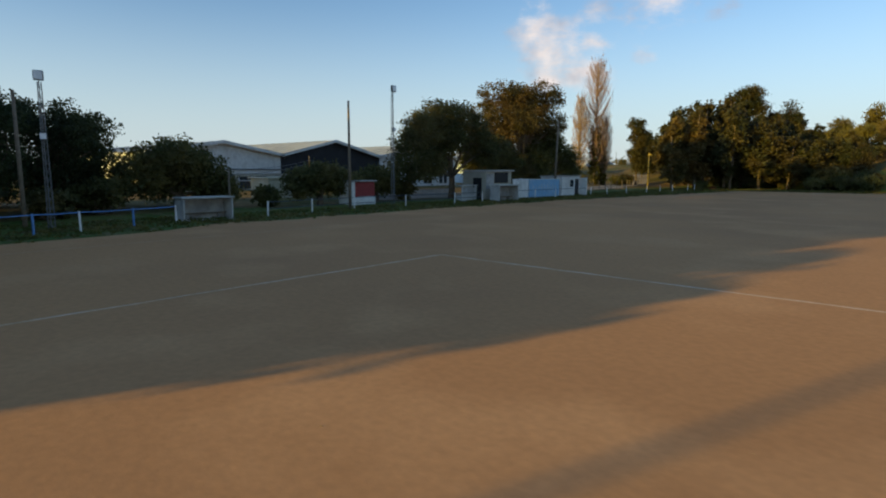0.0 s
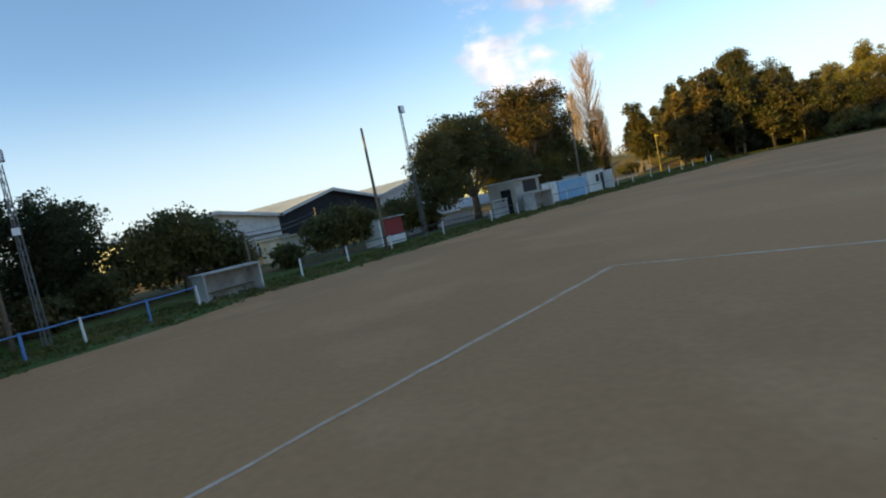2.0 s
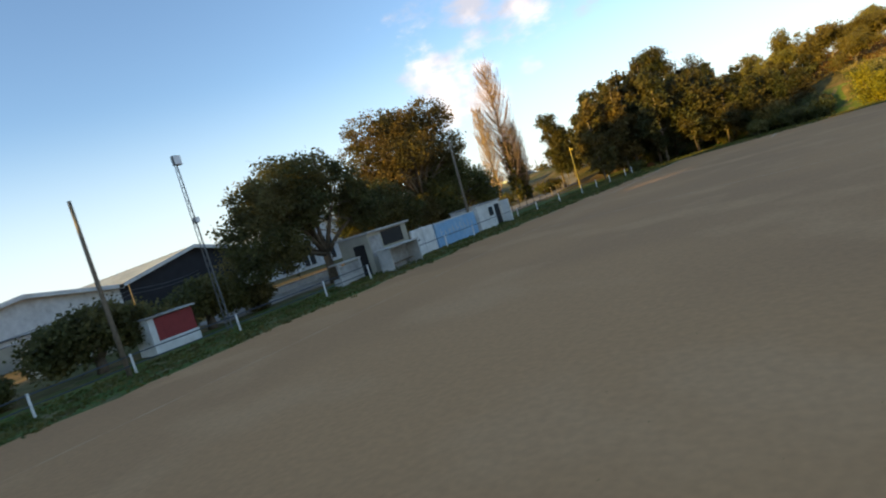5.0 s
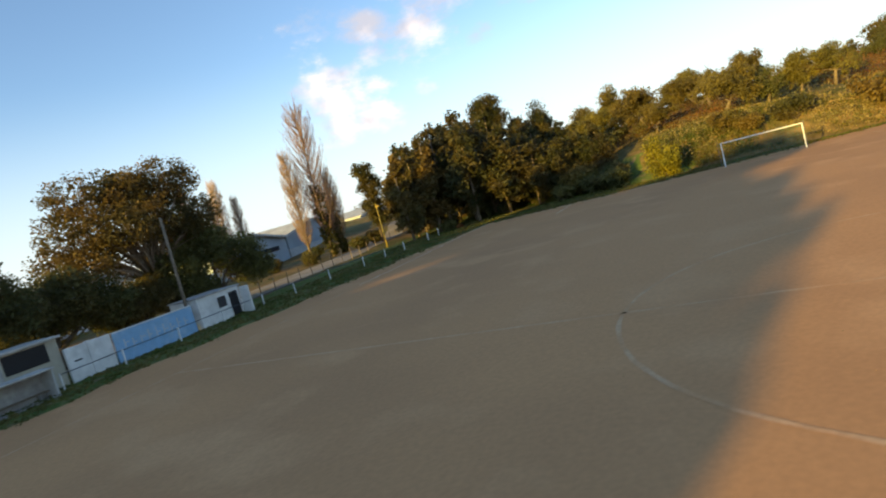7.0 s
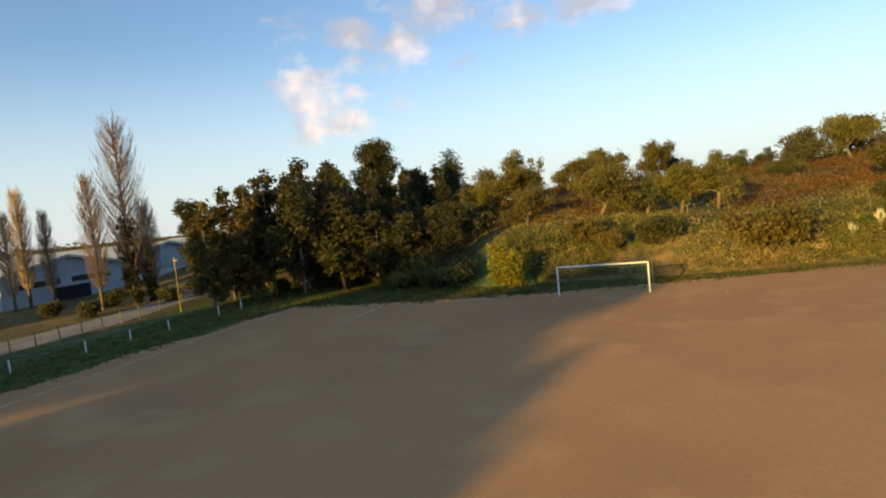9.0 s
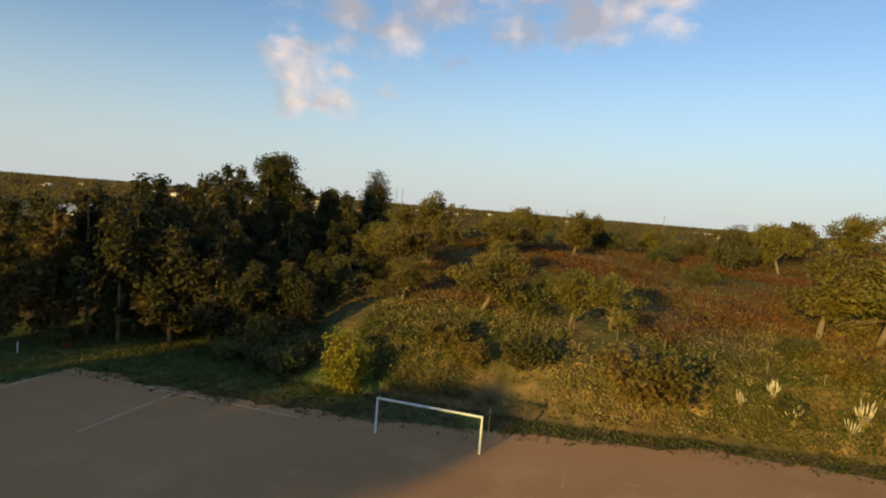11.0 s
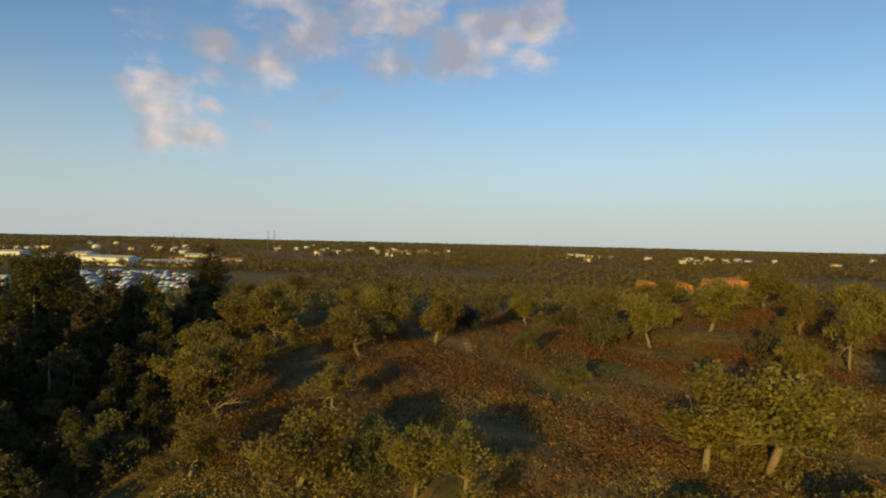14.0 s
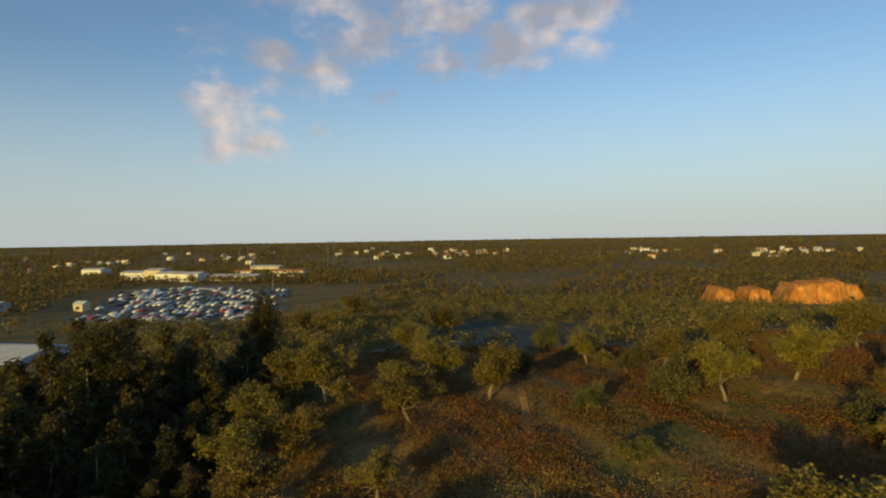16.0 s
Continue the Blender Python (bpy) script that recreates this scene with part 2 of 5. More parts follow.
WOODP = material("weathered_pole_wood", (0.20, 0.155, 0.11), rough=0.85, var=0.2, scale=6, bump=0.3, bump_scale=20)
YELLOWP = material("yellow_paint", (0.48, 0.34, 0.07), rough=0.6, var=0.1, scale=3)
LAMPG = material("lamp_glass", (0.75, 0.77, 0.80), rough=0.15, var=0.03, scale=3, spec=0.6)
GLASS = material("dark_window_glass", (0.035, 0.045, 0.055), rough=0.08, var=0.05, scale=1, spec=0.7)
NETM = material("green_net_cord", (0.10, 0.22, 0.14), rough=0.8, var=0.1, scale=3)
ASPHALT = material("car_park_asphalt", (0.13, 0.13, 0.135), rough=0.9, var=0.12, scale=0.5, second=(0.10, 0.10, 0.10), mix_scale=0.03, spec=0.15)
CARS = [material("car_paint_" + n, c, rough=0.25, var=0.03, scale=2, spec=0.6) for n, c in (("white", (0.7, 0.7, 0.7)), ("silver", (0.42, 0.44, 0.47)), ("dark", (0.03, 0.035, 0.045)), ("blue", (0.06, 0.12, 0.28)), ("red", (0.35, 0.04, 0.03)))]
TILE = material("clay_roof_tiles", (0.42, 0.17, 0.09), rough=0.85, var=0.15, scale=0.6)


def eroded(m, colour):
    """Bare sandy soil where the ground is steep, in torn patches."""
    nt = m.node_tree
    N, L = nt.nodes, nt.links
    bs = N["Principled BSDF"]
    was = bs.inputs["Base Color"].links[0].from_socket
    geo = N.new("ShaderNodeNewGeometry")
    sep = N.new("ShaderNodeSeparateXYZ")
    L.new(geo.outputs["True Normal"], sep.inputs["Vector"])
    n = N.new("ShaderNodeTexNoise")
    n.inputs["Scale"].default_value, n.inputs["Detail"].default_value = 0.45, 6
    L.new(geo.outputs["Position"], n.inputs["Vector"])
    add = N.new("ShaderNodeMath")
    add.operation = "MULTIPLY_ADD"
    L.new(n.outputs["Fac"], add.inputs[0])
    add.inputs[1].default_value = -0.55
    L.new(sep.outputs["Z"], add.inputs[2])
    r = N.new("ShaderNodeMapRange")
    r.inputs["From Min"].default_value, r.inputs["From Max"].default_value = 0.53, 0.43
    L.new(add.outputs[0], r.inputs["Value"])
    x = N.new("ShaderNodeMix")
    x.data_type = "RGBA"
    L.new(r.outputs["Result"], x.inputs["Factor"])
    L.new(was, x.inputs["A"])
    x.inputs["B"].default_value = (*colour, 1)
    L.new(x.outputs["Result"], bs.inputs["Base Color"])


eroded(EARTH, (0.32, 0.19, 0.08))

# ---- builders ----
class Builder:
    """Gathers vertices and faces for one mesh."""

    def __init__(self):
        self.v, self.f, self.n = [], [], 0

    def add(self, verts, faces):
        self.v.append(np.asarray(verts, float).reshape(-1, 3))
        self.f.extend([tuple(i + self.n for i in q) for q in faces])
        self.n += len(self.v[-1])
        return self

    def box(self, x0, x1, y0, y1, z0, z1):
        v = [(x, y, z) for z in (z0, z1) for x, y in ((x0, y0), (x1, y0), (x1, y1), (x0, y1))]
        return self.add(v, [(3, 2, 1, 0), (4, 5, 6, 7), (0, 1, 5, 4), (1, 2, 6, 5), (2, 3, 7, 6), (3, 0, 4, 7)])

    def tube(self, path, radii, sides=7):
        path = np.asarray(path, float)
        k = len(path)
        rings = []
        for i in range(k):
            d = path[min(i + 1, k - 1)] - path[max(i - 1, 0)]
            d = d / (np.linalg.norm(d) + 1e-9)
            a = np.cross(d, (0.0, 1.0, 0.0) if abs(d[1]) < 0.9 else (1.0, 0.0, 0.0))
            a /= np.linalg.norm(a)
            b = np.cross(d, a)
            th = np.arange(sides) * 2 * math.pi / sides
            rings.append(path[i] + radii[i] * (np.cos(th)[:, None] * a + np.sin(th)[:, None] * b))
        faces = []
        for i in range(k - 1):
            for j in range(sides):
                q = (j + 1) % sides
                faces.append((i * sides + j, i * sides + q, (i + 1) * sides + q, (i + 1) * sides + j))
        faces.append(tuple(range(sides))[::-1])
        faces.append(tuple((k - 1) * sides + j for j in range(sides)))
        return self.add(np.concatenate(rings), faces)

    def mesh(self, name, mat, smooth=False, bevel=0.0):
        me = bpy.data.meshes.new(name)
        me.from_pydata(np.concatenate(self.v).tolist(), [], self.f)
        if bevel:
            bm = bmesh.new()
            bm.from_mesh(me)
            bmesh.ops.bevel(bm, geom=bm.edges[:], offset=bevel, segments=1, affect="EDGES", clamp_overlap=True)
            bm.to_mesh(me)
            bm.free()
        me.materials.append(mat)
        if smooth:
            me.polygons.foreach_set("use_smooth", [True] * len(me.polygons))
        me.update()
        return me


def quads_mesh(name, verts, mat):
    """A mesh of loose four-sided faces, fast."""
    verts = np.ascontiguousarray(verts, dtype=np.float32).reshape(-1, 3)
    n = len(verts)
    me = bpy.data.meshes.new(name)
    me.vertices.add(n)
    me.vertices.foreach_set("co", verts.ravel())
    me.loops.add(n)
    me.loops.foreach_set("vertex_index", np.arange(n, dtype=np.int32))
    me.polygons.add(n // 4)
    me.polygons.foreach_set("loop_start", np.arange(0, n, 4, dtype=np.int32))
    me.materials.append(mat)
    me.update(calc_edges=True)
    return me


def part(name, mesh, parent, label=""):
    ob = new(name, mesh)
    ob.parent = parent
    if label:
        tagged(ob, label)
    return ob


def thing(name, label, category, m=None, group="", kind=""):
    ob = new(name)
    ob.empty_display_size = 0.3
    if m is not None:
        ob.matrix_basis = m
    return tagged(ob, label, category, group, kind)


def slab(name, mat, *box, parent=None, bevel=0.0, label=""):
    me = Builder().box(*box).mesh(name, mat, bevel=bevel)
    return part(name, me, parent, label) if parent else new(name, me)


def leaf_quads(rng, pts, size, up=0.25, stretch=1.0):
    """One small leaf spray at each point, turned at random."""
    n = len(pts)
    d = rng.normal(size=(n, 3))
    d[:, 2] += up
    d /= np.linalg.norm(d, axis=1)[:, None]
    a = np.cross(d, rng.normal(size=(n, 3)))
    a /= np.linalg.norm(a, axis=1)[:, None]
    b = np.cross(d, a)
    s = size * rng.uniform(0.6, 1.4, n)[:, None]
    a, b = a * s * 0.5, b * s * 0.5 * stretch
    j = lambda: rng.uniform(0.55, 1.2, (n, 1))
    return np.stack([pts - a * j(), pts - b * j(), pts + a * j(), pts + b * j()], 1).reshape(-1, 3)


def clumps(rng, blobs, leaves, size, per=26, spread=0.5, hollow=0.55, up=0.25, stretch=1.0, floor=None):
    """Leaf sprays in clumps over the outer part of some ellipsoids (x, y, z, rx, ry, rz)."""
    B = np.asarray(blobs, float)
    area = (B[:, 3] * B[:, 4] + B[:, 3] * B[:, 5] + B[:, 4] * B[:, 5])
    pick = rng.choice(len(B), size=max(3, leaves // per), p=area / area.sum())
    d = rng.normal(size=(len(pick), 3))
    d /= np.linalg.norm(d, axis=1)[:, None]
    r = rng.uniform(hollow, 1.03, (len(pick), 1))
    c = B[pick, :3] + d * B[pick, 3:] * r
    k = rng.integers(per // 2, per * 3 // 2, len(c))
    own = np.repeat(np.arange(len(c)), k)
    sp = spread * rng.uniform(0.6, 1.3, len(c))
    o = rng.normal(size=(len(own), 3))
    o *= (rng.uniform(0, 1, len(own)) ** 0.4 / np.linalg.norm(o, axis=1))[:, None]
    p = c[own] + o * sp[own, None] * np.array([1.35, 1.35, 1.0])
    if floor is not None:
        p = p[p[:, 2] > floor]
    return leaf_quads(rng, p, size, up, stretch)


def limbs(rng, b, start, dirs, length, r0, depth=2, droop=0.0, curl=0.25, sides=6):
    """Tapered, bent limbs that fork."""
    tips = []
    for d in dirs:
        d = np.asarray(d, float)
        d /= np.linalg.norm(d)
        p, path, rad = np.array(start, float), [np.array(start, float)], [r0]
        steps = 5
        for i in range(steps):
            d = d + rng.normal(size=3) * curl * 0.5
            d[2] -= droop
            d /= np.linalg.norm(d)
            p = p + d * length / steps
            path.append(p.copy())
            rad.append(r0 * (1 - 0.72 * (i + 1) / steps))
        b.tube(path, rad, sides)
        tips.append(p)
        if depth > 1:
            for q in (2, 3, 4, 5):
                nd = d + rng.normal(size=3) * 0.75 + np.array([0, 0, 0.15])
                tips += limbs(rng, b, path[q], [nd], length * 0.6, rad[q] * 0.75, depth - 1, droop, curl, max(4, sides - 1))
    return tips


def seeded(n):
    return np.random.default_rng(n)

# ---- ground: flat round the pitch, a bank and a wooded plateau behind the far goal, a plain to the horizon ----
def step(a, b, x):
    t = np.clip((x - a) / (b - a), 0, 1)
    return t * t * (3 - 2 * t)


def foot(x):
    """Where the bank begins, behind the goal line."""
    return np.interp(x, [-60, -30, -12, 0, 10, 20, 30, 60], [22, 16, 9, 8, 8.5, 10.5, 11.5, 14])


def height(x, y):
    x, y = np.asarray(x, float), np.asarray(y, float)
    d = y - foot(x)
    rise = np.interp(d, [0, 1.5, 5, 9, 18, 40, 62, 95, 150, 260], [0, 1.0, 3.6, 4.6, 5.8, 8.2, 9.4, 7.5, 2.5, 0])
    soft = np.interp(d, [0, 20, 60, 100, 180], [0, 2.0, 5.0, 4.5, 0])
    side = step(-40, -8, x)
    h = soft * (1 - side) + rise * side
    right = step(30, 60, x) * np.interp(d, [-4, 25, 60, 110, 200], [0, 2.5, 4.0, 4.0, 0])
    wave = 0.35 * np.sin(x * 0.21 + 1) * np.sin(y * 0.17) + 0.2 * np.sin(x * 0.5 + y * 0.43)
    h = h + right + wave * step(2, 18, d)
    far = np.hypot(x, y - 40)
    h = h + step(300, 900, far) * (3.0 * np.sin(x * 0.004 + 1.0) * np.sin(y * 0.0031) - 2.0)
    verge = step(-44, -52, x) * step(60, 20, y) * 0.35
    return h + verge


def spread_axis(lo, hi, fine, reach):
    a = list(np.arange(lo, hi + 0.01, fine))
    s, p = fine, hi
    while p < reach:
        s *= 1.22
        p += s
        a.append(p)
    s, p = fine, lo
    while p > -reach:
        s *= 1.22
        p -= s
        a.insert(0, p)
    return np.array(a)


def sheet(name, xs, ys, zfun, mat):
    X, Y = np.meshgrid(xs, ys)
    V = np.stack([X, Y, zfun(X, Y)], -1).reshape(-1, 3)
    nx, ny = len(xs), len(ys)
    i = (np.arange(ny - 1)[:, None] * nx + np.arange(nx - 1)[None]).ravel()
    F = np.stack([i, i + 1, i + nx + 1, i + nx], 1)
    me = bpy.data.meshes.new(name)
    me.from_pydata(V.tolist(), [], F.tolist())
    me.materials.append(mat)
    me.polygons.foreach_set("use_smooth", [True] * len(me.polygons))
    return new(name, me)


tagged(sheet("ground", spread_axis(-70, 70, 1.25, 4600), spread_axis(-30, 110, 1.25, 4600), height, EARTH), "brown and olive scrubland ground rolling to a flat horizon", "ground", kind="structure")


def patch(name, outline, mat, lift, label, category, cell=1.5, wobble=0.8, seed=1, rise=None):
    """A sheet that follows the ground inside an uneven outline."""
    rng = seeded(seed)
    pts = []
    n = len(outline)
    for i in range(n):
        a, b = np.array(outline[i], float), np.array(outline[(i + 1) % n], float)
        m = max(1, int(np.linalg.norm(b - a) / cell))
        for k in range(m):
            pts.append(a + (b - a) * k / m)
    bm = bmesh.new()
    vs = []
    P = np.array(pts)
    along = np.roll(P, -2, 0) - np.roll(P, 2, 0)
    side = np.stack([along[:, 1], -along[:, 0]], 1) / (np.linalg.norm(along, axis=1)[:, None] + 1e-6)
    for p in pts:
        off = noise.noise(Vector((p[0] * 0.23, p[1] * 0.23, seed))) * wobble + noise.noise(Vector((p[0] * 0.9, p[1] * 0.9, seed + 7))) * wobble * 0.4
        q = p + off * side[len(vs)]
        vs.append(bm.verts.new((q[0], q[1], 0)))
    bm.faces.new(vs)
    bmesh.ops.triangulate(bm, faces=bm.faces[:])
    lo, hi = np.min(pts, 0), np.max(pts, 0)
    if rise is not False:
        for ax in (0, 1):
            for c in np.arange(lo[ax] + 4, hi[ax], 4.0):
                no = (1, 0, 0) if ax == 0 else (0, 1, 0)
                co = (c, 0, 0) if ax == 0 else (0, c, 0)
                bmesh.ops.bisect_plane(bm, geom=bm.verts[:] + bm.edges[:] + bm.faces[:], plane_co=co, plane_no=no)
    for v in bm.verts:
        v.co.z = float(height(v.co.x, v.co.y)) + lift
    me = bpy.data.meshes.new(name)
    bm.to_mesh(me)
    bm.free()
    me.materials.append(mat)
    ob = new(name, me)
    return tagged(ob, label, category, kind="structure")


patch("grass_verge", [(-47, -125), (-34, -125), (-34, -30), (-31, 0), (-22, 3), (-8, 4), (-6, 10), (-14, 15), (-24, 20), (-40, 24), (-46.5, 20)], GRASS, 0.012, "short green grass verge along the pitch and under the trees", "grass", seed=3, wobble=1.5)


def pitch_sheet():
    """The dirt, as a sheet with uneven edges on the side of the rail and behind the far goal."""
    S, T = np.meshgrid(np.linspace(0, 1, 90) ** 1.25, 1 - np.linspace(1, 0, 110) ** 1.4)
    xs = -34 + S * 80
    rough = np.vectorize(lambda a, b: noise.noise(Vector((a * 0.25, b * 0.25, 5))) * 1.1 + noise.noise(Vector((a * 0.9, b * 0.9, 8))) * 0.5)
    top = np.interp(xs, [-34, -31, -20, -7, 7, 17, 29, 46], [1.0, 1.0, 0.6, 2.2, 5.2, 8.0, 9.0, 5.0])
    Y = -122 + T * (top + 122)
    Y = Y + T ** 12 * rough(xs, Y) * step(-0.02, 0.1, S)
    left = np.interp(Y, [-122, -90, -82, -70, -45, -30, -10, 1, 12], [-34, -34.6, -36.5, -37, -36.5, -34.5, -32.5, -31.2, -31])
    X = left + S * (46 - left) + (1 - S) ** 14 * rough(left, Y)
    V = np.stack([X, Y, np.full(X.shape, 0.03)], -1).reshape(-1, 3)
    ny, nx = X.shape
    i = (np.arange(ny - 1)[:, None] * nx + np.arange(nx - 1)[None]).ravel()
    F = np.stack([i, i + 1, i + nx + 1, i + nx], 1)
    me = bpy.data.meshes.new("pitch")
    me.from_pydata(V.tolist(), [], F.tolist())
    me.materials.append(DIRT)
    tagged(new("pitch", me), "bare packed brown dirt football pitch", "pitch", kind="structure")


pitch_sheet()
patch("road", [(-47.5, -60), (-47.5, -20), (-48.5, -5), (-51, 8), (-56, 26), (-66, 50), (-71, 48), (-60.5, 26), (-56.5, 8), (-54, -5), (-53, -20), (-52.5, -60)], ROADM, 0.03, "pale gravel lane beyond the grass verge", "road", seed=9, wobble=0.5)


# ---- lime markings on the pitch ----
def marking(path, width=0.12, seed=0, mat=None, label="worn white lime line on the dirt"):
    rng = seeded(100 + seed)
    path = np.asarray(path, float)
    seg = np.linalg.norm(np.diff(path, axis=0), axis=1)
    s = np.concatenate([[0], np.cumsum(seg)])
    u = np.arange(0, s[-1], 0.6)
    P = np.stack([np.interp(u, s, path[:, k]) for k in (0, 1)], 1)
    T = np.gradient(P, axis=0)
    T /= np.linalg.norm(T, axis=1)[:, None]
    Nn = np.stack([-T[:, 1], T[:, 0]], 1)
    P = P + Nn * (rng.normal(size=len(P)) * 0.012)[:, None]
    w = width / 2 * rng.uniform(0.75, 1.25, (len(P), 1))
    A, B = P + Nn * w, P - Nn * w
    V = np.concatenate([np.c_[A, np.full(len(A), 0.036)], np.c_[B, np.full(len(B), 0.036)]])
    n = len(P)
    b = Builder().add(V, [(i, i + n, i + n + 1, i + 1) for i in range(n - 1)])
    return tagged(new("pitch_marking", b.mesh("pitch_marking", mat or LIME)), label, "pitch marking", "pitch markings", "structure")


L2 = 99.4
marking([(-19.83, -L2 + 16.6), (-19.83, -L2)], 0.11, 1)
marking([(-19.83, -L2 + 16.6), (20.16, -L2 + 16.6)], 0.13, 2)
marking([(-31.2, -L2), (-31.2, -30)], 0.12, 3, FAINT)
marking([(-31.2, -30), (-31.2, 0)], 0.16, 13)
marking([(-31.2, 0), (-9.2, 0)], 0.16, 4)
marking([(9.2, 0), (31.2, 0)], 0.14, 14, FAINT)
marking([(-31.2, -L2 / 2 + 2.2), (31.2, -L2 / 2 - 1.8)], 0.14, 5, FAINT)
marking([(9.15 * math.cos(a), -L2 / 2 + 9.15 * math.sin(a)) for a in np.linspace(0, 2 * math.pi, 60)], 0.14, 6, FAINT)
marking([(-20.16, 0), (-20.16, -9)], 0.16, 7)
marking([(20.16, 0), (20.16, -14)], 0.16, 8)
marking([(9.16, 0), (9.16, -3)], 0.14, 9, FAINT)

# ---- things along the pitch ----
def goal():
    g = thing("football_goal", "white-painted steel football goal with a slack green net", "goal")
    for s in (-1, 1):
        part("post", Builder().box(s * 3.66 - 0.06, s * 3.66 + 0.06, -0.06, 0.06, 0, 2.44).mesh("post", PAINTW, bevel=0.015), g)
        part("net_pole", Builder().tube([(s * 3.95, 1.1, 0), (s * 3.95, 1.1, 2.75)], [0.03, 0.03]).mesh("net_pole", STEEL), g, "thin grey steel net pole")
        part("stay", Builder().tube([(s * 3.66, 0, 2.44), (s * 3.95, 1.1, 2.6)], [0.015, 0.015], 5).mesh("stay", STEEL), g)
    part("crossbar", Builder().box(-3.72, 3.72, -0.06, 0.06, 2.44, 2.56).mesh("crossbar", PAINTW, bevel=0.015), g)
    b = Builder()
    xs = np.linspace(-3.6, 3.6, 25)
    prof = [(0.05, 2.42), (0.55, 2.2), (1.0, 1.5), (1.25, 0.7), (1.35, 0.06)]
    for x in xs:
        b.tube([(x, y, z - 0.05 * math.sin(x * 2) ** 2) for y, z in prof], [0.006] * 5, 3)
    fine = np.linspace(0, 4, 15)
    for u in fine:
        y, z = np.interp(u, range(5), [p[0] for p in prof]), np.interp(u, range(5), [p[1] for p in prof])
        b.tube([(x, y, z - 0.05 * math.sin(x * 2) ** 2) for x in xs[::3]], [0.006] * len(xs[::3]), 3)
    part("net", b.mesh("net", NETM), g, "green cord net")


goal()


def fence():
    line = [(-36.4, -95.5), (-37.0, -93.0), (-37.5, -90.6), (-37.9, -88.6), (-38.4, -86.0), (-39.3, -83.4), (-39.9, -77.2), (-40.6, -73.2), (-41.0, -69.0), (-41.0, -63.4), (-41.0, -57.0), (-41.0, -52.8)]
    tail = [(-41.0, -47.2), (-41.0, -43.2), (-41.0, -38.8), (-41.0, -34.6), (-41.0, -30.0), (-40.6, -26.2), (-40.0, -21.5), (-39.4, -16.0), (-38.9, -12.2), (-38.4, -8.4), (-38.3, -2.0), (-38.4, 1.6)]
    post = {}
    for nm, mt in (("white", PAINTW), ("blue", PAINTB)):
        b = Builder().tube([(0, 0, 0), (0, 0, 1.0)], [0.055, 0.055], 8)
        post[nm] = b.mesh("post", mt)
    for k, (run, label) in enumerate(((line, "pitch rail with blue and white posts at the grass edge"), (tail, "pitch rail with short white posts on the grass verge"))):
        f = thing("pitch_fence", label, "fence", group="pitch fences", kind="structure")
        for i, (x, y) in enumerate(run):
            blue = k == 0 and i in (0, 2, 4)
            p = part("post", post["blue" if blue else "white"], f, "blue painted steel post" if blue else "white painted steel post")
            p.location = (x, y, 0)
            p.rotation_euler = (random.uniform(-0.03, 0.03), random.uniform(-0.04, 0.04), 0)
            if i + 1 < len(run) and not (k == 1 and i >= 8):
                x2, y2 = run[i + 1]
                if i == 5 and k == 0:
                    continue
                for z in ((0.94, 0.5) if k == 0 and i >= 6 else (0.94,)):
                    part("rail", Builder().tube([(x, y, z), ((x + x2) / 2, (y + y2) / 2, z - 0.02), (x2, y2, z)], [0.028] * 3, 6).mesh("rail", PAINTB if k == 0 and i < 5 else PAINTK), f)


fence()


def dugout(x, y0, y1, h, depth, label):
    d = thing("dugout", label, "dugout", pose(x, y0, 0), group="dugouts")
    w = y1 - y0
    t = 0.1
    part("back_wall", Builder().box(-depth, -depth + t, 0, w, 0, h - 0.08).mesh("back_wall", CONCRETE, bevel=0.01), d, "stained grey concrete wall")
    for y in (0, w - t):
        v = [(-depth + t, y, 0), (0, y, 0), (0, y + t, 0), (-depth + t, y + t, 0), (-depth + t, y, h - 0.08), (0, y, h - 0.08), (0, y + t, h - 0.08), (-depth + t, y + t, h - 0.08)]
        part("side_wall", Builder().add(v, [(3, 2, 1, 0), (4, 5, 6, 7), (0, 1, 5, 4), (1, 2, 6, 5), (2, 3, 7, 6), (3, 0, 4, 7)]).mesh("side_wall", SHABBY, bevel=0.01), d)
    part("roof", Builder().box(-depth - 0.06, 0.08, -0.08, w + 0.08, h - 0.08, h + 0.02).mesh("roof", SHABBY, bevel=0.015), d, "whitewashed concrete roof slab")
    part("bench", Builder().box(-depth + t, -depth + 0.5, t, w - t, 0.36, 0.42).mesh("bench", WOODP, bevel=0.01), d)
    for y in (0.5, w - 0.6):
        part("bench_leg", Builder().box(-depth + 0.15, -depth + 0.42, y, y + 0.1, 0.0, 0.36).mesh("bench_leg", CONCRETE), d)
    part("floor", Builder().box(-depth, 0.15, -0.05, w + 0.05, -0.02, 0.05).mesh("floor", CONCRETE), d)


dugout(-39.8, -82.75, -79.65, 1.38, 1.15, "whitewashed concrete dugout with a grey stained interior")
dugout(-39.9, -51.45, -48.1, 1.62, 1.2, "low white concrete dugout in front of the snack hut")


